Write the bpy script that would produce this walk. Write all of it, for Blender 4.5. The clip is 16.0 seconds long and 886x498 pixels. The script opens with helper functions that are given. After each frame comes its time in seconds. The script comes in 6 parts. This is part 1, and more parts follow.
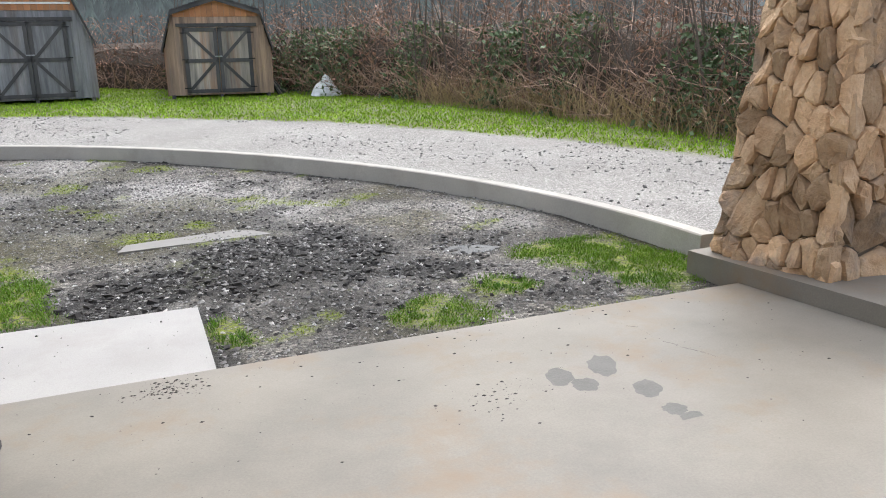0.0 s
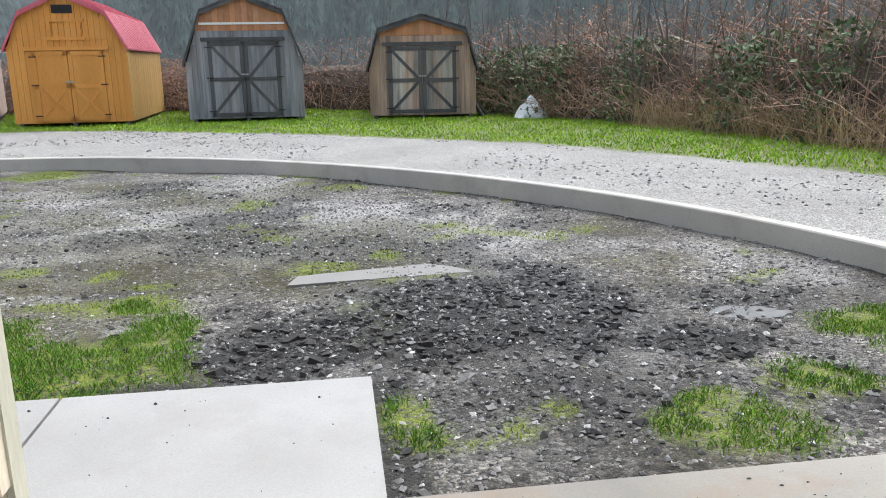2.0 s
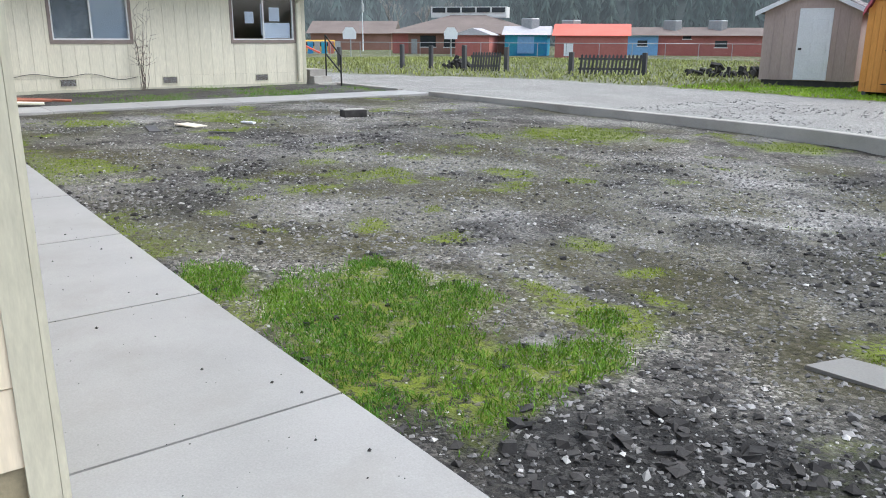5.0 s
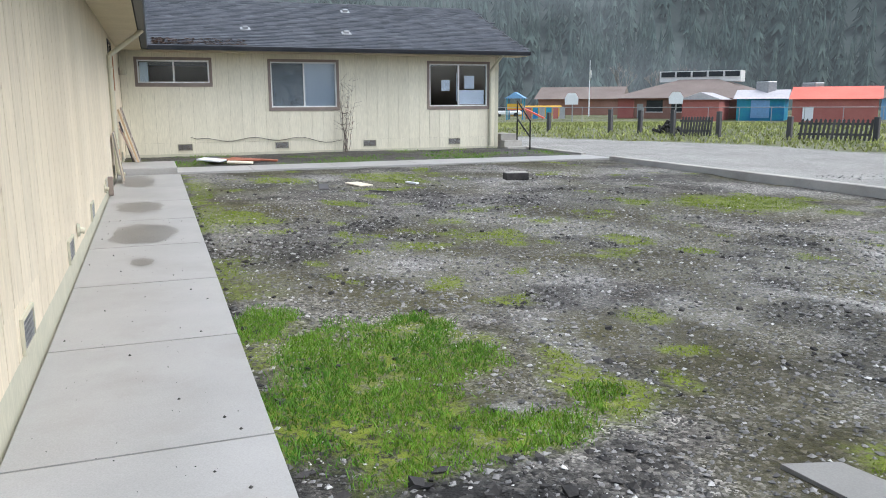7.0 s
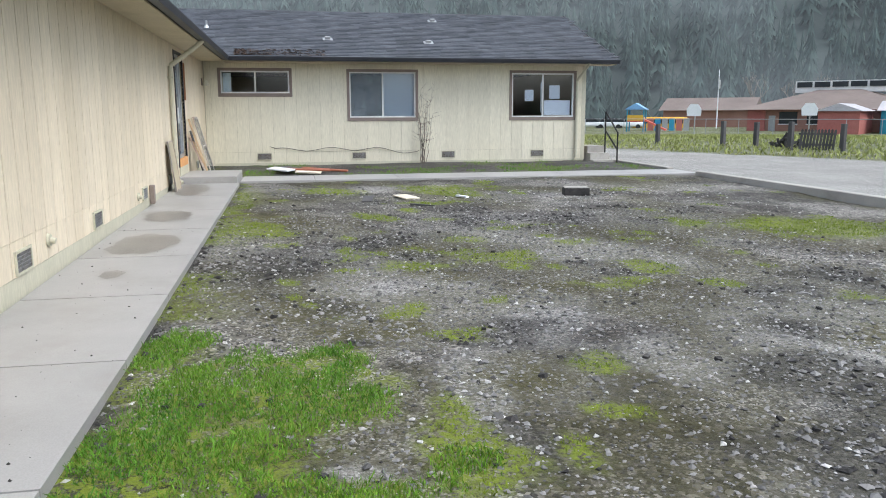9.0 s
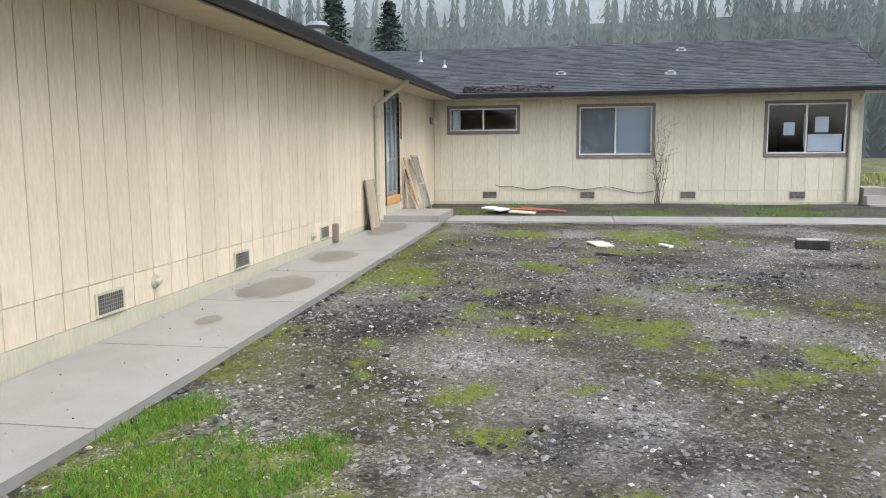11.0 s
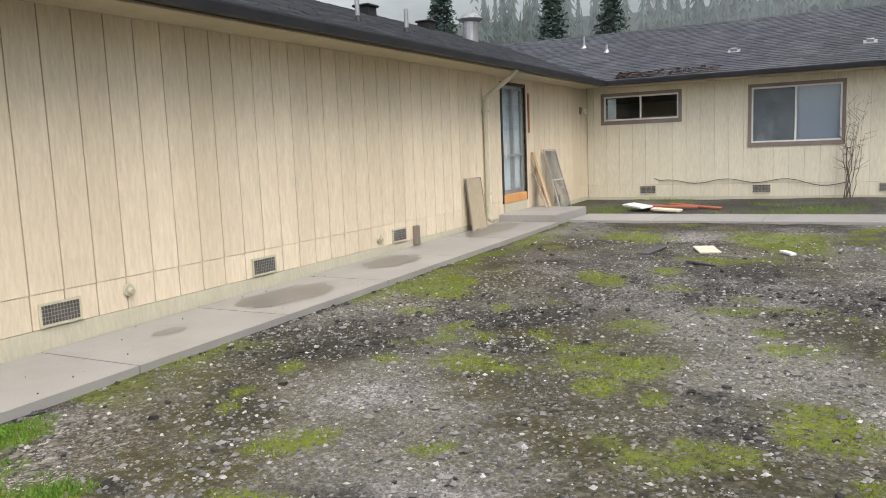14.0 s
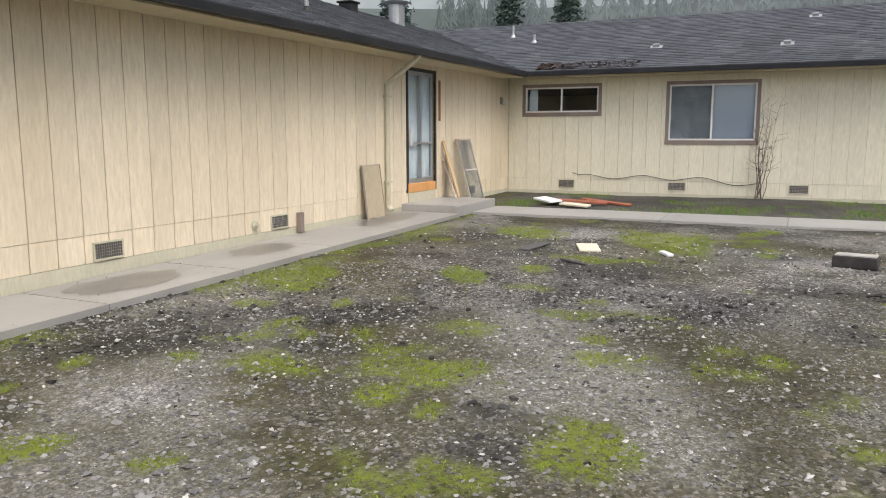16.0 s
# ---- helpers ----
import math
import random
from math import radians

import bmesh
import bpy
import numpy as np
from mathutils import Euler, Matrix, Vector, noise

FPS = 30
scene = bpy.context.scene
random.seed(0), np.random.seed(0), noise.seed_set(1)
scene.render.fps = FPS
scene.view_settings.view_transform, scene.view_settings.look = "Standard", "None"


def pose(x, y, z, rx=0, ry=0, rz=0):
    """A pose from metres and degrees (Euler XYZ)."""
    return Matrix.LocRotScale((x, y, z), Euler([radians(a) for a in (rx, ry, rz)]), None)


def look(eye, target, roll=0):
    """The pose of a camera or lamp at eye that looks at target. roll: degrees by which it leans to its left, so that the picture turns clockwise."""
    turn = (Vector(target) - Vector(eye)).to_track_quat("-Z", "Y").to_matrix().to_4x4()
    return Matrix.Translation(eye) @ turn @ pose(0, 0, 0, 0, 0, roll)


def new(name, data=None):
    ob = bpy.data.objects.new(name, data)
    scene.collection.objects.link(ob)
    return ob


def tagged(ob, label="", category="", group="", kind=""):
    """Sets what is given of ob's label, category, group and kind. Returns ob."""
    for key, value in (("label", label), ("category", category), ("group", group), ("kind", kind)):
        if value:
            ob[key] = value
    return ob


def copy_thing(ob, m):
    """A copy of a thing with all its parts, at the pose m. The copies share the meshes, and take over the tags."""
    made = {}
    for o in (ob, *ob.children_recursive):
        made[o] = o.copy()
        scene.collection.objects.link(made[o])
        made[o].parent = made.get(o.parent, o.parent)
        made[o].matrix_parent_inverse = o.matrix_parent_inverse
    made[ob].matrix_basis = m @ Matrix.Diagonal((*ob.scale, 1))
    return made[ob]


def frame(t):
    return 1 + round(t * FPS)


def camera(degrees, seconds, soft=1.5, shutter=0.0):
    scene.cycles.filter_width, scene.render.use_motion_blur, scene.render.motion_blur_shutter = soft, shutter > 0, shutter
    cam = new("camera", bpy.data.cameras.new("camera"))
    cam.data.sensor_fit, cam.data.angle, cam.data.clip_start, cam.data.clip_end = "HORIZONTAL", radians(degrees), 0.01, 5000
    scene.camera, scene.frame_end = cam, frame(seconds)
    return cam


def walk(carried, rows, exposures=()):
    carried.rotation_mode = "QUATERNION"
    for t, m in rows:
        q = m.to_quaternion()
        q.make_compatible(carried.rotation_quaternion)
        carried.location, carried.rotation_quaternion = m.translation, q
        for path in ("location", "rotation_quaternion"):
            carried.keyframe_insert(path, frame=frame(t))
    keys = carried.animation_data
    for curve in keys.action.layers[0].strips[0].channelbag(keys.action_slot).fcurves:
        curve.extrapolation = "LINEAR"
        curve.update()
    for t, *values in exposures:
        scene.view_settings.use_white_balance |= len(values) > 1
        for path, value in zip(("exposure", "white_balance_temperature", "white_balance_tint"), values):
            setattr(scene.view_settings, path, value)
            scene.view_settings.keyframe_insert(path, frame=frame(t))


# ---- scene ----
cam = camera(59.4, 16.0, soft=1.0)
METRES, EYE, TILT, LEAN, TURN = 12.7, 1.95, 0.0, 0.0, -22.0
ROWS = [
    (0.0, 0.0, 0.0, 0.0, -0.21, -15.79, 0.74),
    (0.5, -0.0115, 0.0319, -0.0076, 4.75, -16.19, 1.87),
    (1.0, -0.0223, 0.0664, -0.0152, 7.58, -15.45, 1.05),
    (1.5, -0.0337, 0.0993, -0.0212, 8.76, -14.27, 1.5),
    (2.0, -0.039, 0.1392, -0.0275, 13.96, -13.46, 0.98),
    (2.5, -0.0438, 0.1794, -0.0311, 20.92, -15.87, 0.97),
    (3.0, -0.0427, 0.2151, -0.0331, 31.23, -16.68, -0.06),
    (3.5, -0.0375, 0.2485, -0.0337, 47.05, -16.62, -1.36),
    (4.0, -0.0312, 0.2806, -0.0341, 59.41, -16.08, -0.84),
    (4.5, -0.0187, 0.3138, -0.0349, 68.21, -16.18, -1.05),
    (5.0, -0.0126, 0.3415, -0.035, 74.98, -15.37, -0.23),
    (7.5, -0.0005, 0.4623, -0.0351, 93.91, -10.2, 1.24),
    (8.0, -0.0157, 0.4862, -0.0348, 95.66, -10.01, 2.48),
    (8.5, -0.032, 0.512, -0.0345, 98.41, -10.31, 1.21),
    (9.0, -0.0568, 0.5336, -0.0369, 101.05, -9.93, 0.16),
    (9.5, -0.0842, 0.5555, -0.0371, 105.62, -8.86, -0.21),
    (10.0, -0.1134, 0.5769, -0.0348, 112.73, -7.87, 0.28),
    (12.5, -0.2729, 0.6611, -0.035, 129.19, -7.57, 1.43),
    (13.0, -0.2989, 0.6775, -0.0349, 133.05, -7.02, 2.68),
    (13.5, -0.3263, 0.6921, -0.0337, 137.05, -6.33, 3.26),
    (14.0, -0.3474, 0.7089, -0.0343, 139.51, -7.37, 2.29),
    (14.5, -0.3678, 0.7195, -0.0359, 138.1, -7.66, 0.72),
    (15.0, -0.3886, 0.7287, -0.0346, 137.19, -7.12, 0.62),
    (15.5, -0.4077, 0.7404, -0.0346, 138.96, -7.8, 0.49),
    (16.0, -0.4276, 0.7433, -0.0353, 136.88, -8.41, 0.03),
]
walk(cam, [(t, pose(0, 0, EYE, TILT, LEAN, TURN) @ pose(METRES * x, METRES * y, METRES * z, 90 + pitch, roll, yaw)) for t, x, y, z, yaw, pitch, roll in ROWS], [(0.0, 0.75, 6400, 10), (2.5, 0.75, 6150, 8), (5.0, 0.52, 6000, 8), (9.0, 0.46, 6050, 8), (14.5, 0.3, 6750, 11), (16.0, 0.3, 6750, 11)])

# ---- world, sun ----
world = bpy.data.worlds.new("overcast")
scene.world = world
world.use_nodes = True
wn = world.node_tree
wn.nodes.clear()
w_out = wn.nodes.new("ShaderNodeOutputWorld")
w_bg = wn.nodes.new("ShaderNodeBackground")
w_hsv = wn.nodes.new("ShaderNodeHueSaturation")
w_sky = wn.nodes.new("ShaderNodeTexSky")
w_sky.sky_type, w_sky.sun_disc = "NISHITA", False
w_sky.sun_elevation, w_sky.sun_rotation = radians(56), radians(37)
w_sky.air_density, w_sky.dust_density = 1.0, 4.0
w_hsv.inputs["Saturation"].default_value = 0.5
w_bg.inputs["Strength"].default_value = 0.24
wn.links.new(w_sky.outputs[0], w_hsv.inputs["Color"])
wn.links.new(w_hsv.outputs[0], w_bg.inputs["Color"])
wn.links.new(w_bg.outputs[0], w_out.inputs["Surface"])
sun_data = bpy.data.lights.new("sun", "SUN")
sun_data.energy, sun_data.angle, sun_data.color = 1.0, radians(40), (1.0, 0.98, 0.95)
sun = new("sun", sun_data)
sun.matrix_world = look((6, 8, 15), (0, 0, 0))


# ---- materials ----
def ramp(nt, fac, stops):
    r = nt.nodes.new("ShaderNodeValToRGB")
    els = r.color_ramp.elements
    while len(els) < len(stops):
        els.new(0.5)
    for e, (p, c) in zip(els, stops):
        e.position, e.color = p, (*c, 1) if len(c) == 3 else c
    nt.links.new(fac, r.inputs[0])
    return r.outputs[0]


def tex(nt, co, scale, detail=4, rough=0.6, stretch=None):
    n = nt.nodes.new("ShaderNodeTexNoise")
    n.inputs["Scale"].default_value, n.inputs["Detail"].default_value, n.inputs["Roughness"].default_value = scale, detail, rough
    if stretch:
        m = nt.nodes.new("ShaderNodeMapping")
        m.inputs["Scale"].default_value = stretch
        nt.links.new(co, m.inputs[0])
        co = m.outputs[0]
    nt.links.new(co, n.inputs["Vector"])
    return n.outputs[0]


def mix(nt, fac, a, b, how="MIX"):
    m = nt.nodes.new("ShaderNodeMix")
    m.data_type, m.blend_type = "RGBA", how
    for sock, v in ((m.inputs[0], fac), (m.inputs[6], a), (m.inputs[7], b)):
        if isinstance(v, (int, float)):
            sock.default_value = v
        elif isinstance(v, tuple):
            sock.default_value = (*v, 1)
        else:
            nt.links.new(v, sock)
    return m.outputs[2]


def base_nodes(name):
    m = bpy.data.materials.new(name)
    m.use_nodes = True
    nt = m.node_tree
    b = nt.nodes["Principled BSDF"]
    geo = nt.nodes.new("ShaderNodeNewGeometry")
    return m, nt, b, geo


def add_bump(nt, b, height, strength, dist):
    n = nt.nodes.new("ShaderNodeBump")
    n.inputs["Strength"].default_value, n.inputs["Distance"].default_value = strength, dist
    nt.links.new(height, n.inputs["Height"])
    nt.links.new(n.outputs[0], b.inputs["Normal"])


def surface(name, c1, c2, scale=3.0, fine=60.0, rough=0.8, metal=0.0, bump=0.3, dist=0.004, stretch=None, vary=0.0, island=False, stain=None, spec=0.3):
    """Two-scale procedural surface: broad tone change, fine grain, relief, per-piece variation."""
    m, nt, b, geo = base_nodes(name)
    pos = geo.outputs["Position"]
    broad = tex(nt, pos, scale, 5, 0.6, stretch)
    grain = tex(nt, pos, fine, 3, 0.7, stretch)
    col = mix(nt, ramp(nt, broad, [(0.3, (0, 0, 0)), (0.7, (1, 1, 1))]), c1, c2)
    col = mix(nt, 0.35, col, ramp(nt, grain, [(0.25, (0.55, 0.55, 0.55)), (0.75, (1.25, 1.25, 1.25))]), "MULTIPLY")
    if stain:
        sc, amount = stain
        st = ramp(nt, tex(nt, pos, 1.3, 6, 0.7, stretch), [(0.52, (0, 0, 0)), (0.72, (amount, amount, amount))])
        col = mix(nt, st, col, sc)
    if vary:
        if island:
            rnd = geo.outputs["Random Per Island"]
        else:
            rnd = nt.nodes.new("ShaderNodeObjectInfo").outputs["Random"]
        col = mix(nt, 1.0, col, ramp(nt, rnd, [(0, (1 - vary,) * 3), (1, (1 + vary,) * 3)]), "MULTIPLY")
    nt.links.new(col, b.inputs["Base Color"])
    b.inputs["Roughness"].default_value, b.inputs["Metallic"].default_value = rough, metal
    b.inputs["Specular IOR Level"].default_value = spec
    if bump:
        add_bump(nt, b, grain, bump, dist)
    return m


M = {}
M["siding"] = surface("cream_siding", (0.71, 0.615, 0.465), (0.77, 0.675, 0.525), 1.2, 40, 0.75, 0, 0.25, 0.003, (1, 1, 0.15), 0.05, False, ((0.60, 0.50, 0.33), 0.3))
# Wing copy of the cream siding, with sky light put into its colour.
M["siding_skylit"] = surface("skylit_cream_siding", (0.66, 0.62, 0.49), (0.72, 0.68, 0.545), 1.2, 40, 0.75, 0, 0.25, 0.003, (1, 1, 0.15), 0.03, False, ((0.52, 0.49, 0.38), 0.35))
# Lighter groove copy: frontal light on the wing is in its colour.
M["groove_lit"] = surface("lit_siding_groove", (0.38, 0.35, 0.26), (0.42, 0.385, 0.29))
M["siding_core"] = surface("siding_groove", (0.30, 0.26, 0.17), (0.34, 0.29, 0.19))
M["trim_cream"] = surface("cream_trim", (0.50, 0.48, 0.37), (0.57, 0.54, 0.42), 2, 50, 0.7, 0, 0.2, 0.002, (1, 1, 0.2))
M["trim_brown"] = surface("taupe_window_trim", (0.20, 0.16, 0.14), (0.27, 0.22, 0.19), 3, 60, 0.7)
M["gutter"] = surface("dark_gutter", (0.018, 0.02, 0.026), (0.035, 0.036, 0.042), 2, 30, 0.45, 0, 0.1)
M["soffit"] = surface("soffit_paint", (0.50, 0.44, 0.31), (0.58, 0.51, 0.37), 2, 40)
M["shingle"] = surface("asphalt_shingle", (0.05, 0.056, 0.068), (0.085, 0.092, 0.106), 1.5, 180, 0.9, 0, 0.5, 0.004, None, 0.28, True, ((0.045, 0.046, 0.05), 0.6))
M["roof_deck"] = surface("roof_deck", (0.03, 0.03, 0.033), (0.04, 0.04, 0.043))
M["concrete_new"] = surface("pale_concrete", (0.275, 0.268, 0.258), (0.35, 0.342, 0.33), 0.9, 120, 0.42, 0, 0.15, 0.002, None, 0.04, False, ((0.23, 0.215, 0.195), 0.55), 0.4)
# Tone also lowered in place of shade from a porch roof not built.
M["concrete_porch"] = surface("porch_concrete", (0.145, 0.134, 0.117), (0.262, 0.237, 0.203), 0.7, 90, 0.42, 0, 0.2, 0.002, None, 0, False, ((0.20, 0.145, 0.095), 0.9), 0.4)
M["concrete_old"] = surface("damp_grey_concrete", (0.17, 0.163, 0.153), (0.25, 0.24, 0.225), 0.9, 110, 0.5, 0, 0.15, 0.002, None, 0.05, False, ((0.16, 0.148, 0.13), 0.7), 0.3)
M["kerb"] = surface("grey_kerb_concrete", (0.36, 0.34, 0.31), (0.46, 0.44, 0.40), 1.0, 70, 0.8, 0, 0.3, 0.003, None, 0.05, False, ((0.24, 0.22, 0.19), 0.6))
M["dark_joint"] = surface("joint_dirt", (0.05, 0.045, 0.04), (0.07, 0.06, 0.05))
M["white_vinyl"] = surface("white_vinyl", (0.7, 0.7, 0.68), (0.78, 0.78, 0.76), 2, 30, 0.45, 0, 0.05)
M["alu"] = surface("mill_aluminium", (0.42, 0.43, 0.45), (0.5, 0.51, 0.53), 4, 40, 0.4, 0.8, 0.05)
M["metal_grey"] = surface("galvanised_metal", (0.35, 0.36, 0.37), (0.45, 0.46, 0.47), 6, 60, 0.45, 0.8, 0.1)
M["black_metal"] = surface("black_metal", (0.015, 0.015, 0.016), (0.03, 0.03, 0.03), 5, 50, 0.5, 0.2)
# The darkness of unlit rooms is put into this colour.
M["interior"] = surface("shade_dark_interior", (0.05, 0.05, 0.052), (0.08, 0.08, 0.082))
M["blind"] = surface("slat_blind", (0.66, 0.70, 0.76), (0.72, 0.76, 0.82), 2, 20, 0.7)
M["curtain"] = surface("pale_curtain", (0.74, 0.79, 0.8), (0.84, 0.87, 0.87), 3, 30, 0.9)
M["paper"] = surface("white_paper", (0.75, 0.76, 0.8), (0.8, 0.8, 0.84), 3, 20, 0.8, 0, 0)
M["wood_orange"] = surface("fresh_cedar", (0.60, 0.30, 0.11), (0.70, 0.37, 0.15), 3, 40, 0.7, 0, 0.3, 0.003, (1, 1, 0.2))
M["wood_raw"] = surface("raw_lumber", (0.42, 0.29, 0.17), (0.52, 0.38, 0.24), 4, 50, 0.75, 0, 0.3, 0.003, (1, 1, 0.15), 0.2)
M["wood_grey"] = surface("weathered_grey_boards", (0.14, 0.13, 0.125), (0.52, 0.46, 0.40), 7, 60, 0.85, 0, 0.5, 0.005, (1, 1, 0.06), 0.28, False, ((0.46, 0.20, 0.09), 0.9))
M["wood_rust"] = surface("rust_streaked_boards", (0.17, 0.135, 0.12), (0.56, 0.39, 0.28), 7, 60, 0.85, 0, 0.5, 0.005, (1, 1, 0.06), 0.28, False, ((0.46, 0.19, 0.08), 0.8))
M["wood_dark"] = surface("dark_stained_boards", (0.06, 0.06, 0.065), (0.11, 0.105, 0.105), 3, 50, 0.85, 0, 0.4, 0.004, (1, 1, 0.15), 0.15)
M["wood_slate"] = surface("blue_grey_boards", (0.13, 0.133, 0.145), (0.34, 0.34, 0.355), 7, 60, 0.85, 0, 0.5, 0.005, (1, 1, 0.08), 0.18, False, ((0.30, 0.17, 0.11), 0.35))
M["wood_red"] = surface("reddish_weathered_boards", (0.44, 0.19, 0.09), (0.52, 0.26, 0.14), 3, 60, 0.8, 0, 0.4, 0.004, None, 0.2, False, ((0.2, 0.15, 0.12), 0.5))
M["shed_orange"] = surface("honey_stained_ply", (0.60, 0.255, 0.05), (0.68, 0.31, 0.075), 2, 50, 0.6, 0, 0.2, 0.002, (1, 1, 0.1), 0.06)
# Side boards of the orange shed: darker and browner than its front.
M["shed_tan"] = surface("tan_side_ply", (0.40, 0.245, 0.08), (0.46, 0.29, 0.11), 2, 50, 0.6, 0, 0.2, 0.002, (1, 1, 0.1), 0.06)
M["red_metal"] = surface("red_metal_roof", (0.50, 0.10, 0.14), (0.58, 0.16, 0.20), 1.5, 20, 0.35, 0.2, 0.05)
M["shed_pink"] = surface("faded_taupe_siding", (0.38, 0.30, 0.27), (0.46, 0.37, 0.335), 2, 40, 0.8, 0, 0.2, 0.002, (1, 1, 0.15), 0.05)
M["white_paint"] = surface("white_paint", (0.76, 0.78, 0.80), (0.8, 0.82, 0.84), 2, 30, 0.5, 0, 0.05)
M["roof_grey"] = surface("grey_shed_shingle", (0.22, 0.20, 0.20), (0.30, 0.28, 0.28), 2, 60, 0.9, 0, 0.4, 0.004, None, 0.12, True)
M["brick_red"] = surface("red_wall_paint", (0.36, 0.12, 0.105), (0.43, 0.17, 0.145), 0.5, 8, 0.8)
M["brick_brown"] = surface("brown_brick_wall", (0.28, 0.15, 0.11), (0.35, 0.20, 0.16), 0.5, 8, 0.85)
M["roof_brown"] = surface("brown_roof", (0.17, 0.135, 0.12), (0.22, 0.18, 0.16), 0.4, 6, 0.85)
M["roof_red"] = surface("bright_red_roof", (0.68, 0.13, 0.09), (0.75, 0.18, 0.13), 0.4, 6, 0.5)
M["blue_mural"] = surface("blue_wall_paint", (0.03, 0.16, 0.42), (0.05, 0.35, 0.42), 0.5, 3, 0.7)
M["blue_light"] = surface("light_blue_wall", (0.18, 0.36, 0.60), (0.22, 0.42, 0.66), 0.5, 6, 0.7)
M["stone"] = surface("tan_field_stone", (0.42, 0.255, 0.14), (0.62, 0.44, 0.28), 5, 35, 0.8, 0, 1.0, 0.02, None, 0.4, False, ((0.17, 0.155, 0.15), 0.85))
M["mortar"] = surface("dark_mortar", (0.09, 0.07, 0.052), (0.14, 0.11, 0.08), 8, 60, 0.95, 0, 0.6, 0.01)
M["rubber"] = surface("black_rubber", (0.02, 0.02, 0.02), (0.035, 0.035, 0.035), 6, 60, 0.6)
M["tarp"] = surface("white_tarp", (0.72, 0.73, 0.72), (0.8, 0.8, 0.78), 4, 40, 0.7)
M["bark"] = surface("grey_bark", (0.10, 0.08, 0.065), (0.16, 0.13, 0.11), 8, 50, 0.9, 0, 0.5, 0.01)
M["cane"] = surface("brown_bramble_cane", (0.27, 0.175, 0.13), (0.40, 0.28, 0.21), 1.2, 10, 0.9, 0, 0, 0.01, None, 0.35, True)
M["dry_grass"] = surface("dry_straw_grass", (0.34, 0.25, 0.14), (0.44, 0.33, 0.19), 1.2, 10, 0.9, 0, 0, 0.01, None, 0.3, True)
M["leaf"] = surface("bramble_leaf", (0.06, 0.10, 0.045), (0.13, 0.18, 0.08), 1.2, 10, 0.6, 0, 0, 0.01, None, 0.45, True)
M["red_leaf"] = surface("russet_leaf", (0.28, 0.15, 0.10), (0.38, 0.22, 0.15), 1.2, 10, 0.8, 0, 0, 0.01, None, 0.35, True)
# Needle green with distance haze put in as blue-grey.
M["conifer"] = surface("hazed_conifer_needles", (0.045, 0.07, 0.065), (0.085, 0.115, 0.10), 0.05, 2, 0.95, 0, 0, 0.01, None, 0.3, True, None, 0.05)
M["grass_blade"] = surface("wet_grass_blade", (0.06, 0.17, 0.022), (0.18, 0.30, 0.03), 0.8, 6, 0.6, 0, 0, 0.01, None, 0.35, True, None, 0.12)
M["verge_blade"] = surface("bright_verge_grass", (0.19, 0.34, 0.03), (0.36, 0.54, 0.05), 0.7, 6, 0.7, 0, 0, 0.01, None, 0.3, True, None, 0.12)
M["field_blade"] = surface("olive_field_grass", (0.24, 0.27, 0.09), (0.36, 0.38, 0.14), 0.3, 4, 0.8, 0, 0, 0.01, None, 0.3, True, None, 0.12)
M["moss_blade"] = surface("mossy_grass_blade", (0.23, 0.29, 0.028), (0.10, 0.15, 0.018), 0.8, 6, 0.8, 0, 0, 0.01, None, 0.35, True, None, 0.12)
M["pebble"] = surface("mixed_grey_gravel", (0.13, 0.127, 0.124), (0.22, 0.215, 0.208), 2, 60, 0.75, 0, 0, 0.01, None, 0.55, True, None, 0.18)
M["pebble_white"] = surface("pale_stones", (0.36, 0.355, 0.345), (0.48, 0.47, 0.45), 4, 60, 0.7, 0, 0, 0.01, None, 0.25, True, None, 0.35)
M["clod"] = surface("black_asphalt_clod", (0.022, 0.021, 0.021), (0.06, 0.056, 0.053), 6, 80, 0.9, 0, 0.4, 0.006, None, 0.4, True, None, 0.35)


M["damp_walk"] = surface("wet_walkway_patch", (0.15, 0.142, 0.13), (0.19, 0.18, 0.165), 3, 60, 0.3)
M["puddle_water"] = surface("muddy_puddle", (0.10, 0.095, 0.09), (0.14, 0.135, 0.125), 4, 30, 0.18, 0, 0.02, 0.001, None, 0, False, None, 0.5)
M["litter"] = surface("brown_needle_litter", (0.06, 0.04, 0.032), (0.11, 0.07, 0.05), 4, 30, 0.9, 0, 0, 0.01, None, 0.4, True)
M["wood_pale"] = surface("pale_plywood", (0.62, 0.56, 0.44), (0.70, 0.64, 0.52), 3, 40, 0.75)
M["screen_sheet"] = surface("tan_screen_sheet", (0.42, 0.36, 0.26), (0.50, 0.43, 0.31), 3, 40, 0.8, 0, 0.2, 0.002, (1, 1, 0.2))
M["wood_redbrown"] = surface("red_brown_painted_wood", (0.27, 0.085, 0.05), (0.34, 0.12, 0.07), 4, 40, 0.6)
M["vent_dark"] = surface("dark_vent_recess", (0.10, 0.085, 0.07), (0.17, 0.145, 0.12), 8, 40, 0.9)
M["dark_pane"] = surface("dark_far_pane", (0.03, 0.035, 0.04), (0.05, 0.055, 0.06), 1, 8, 0.2)
M["roof_pale"] = surface("pale_metal_roof", (0.42, 0.41, 0.43), (0.52, 0.50, 0.52), 0.5, 5, 0.5)
M["bus_yellow"] = surface("bus_yellow_paint", (0.62, 0.36, 0.04), (0.68, 0.42, 0.06), 0.5, 8, 0.4)
M["pale_bark"] = surface("pale_grey_bark", (0.26, 0.25, 0.23), (0.34, 0.32, 0.30), 1, 10, 0.9)


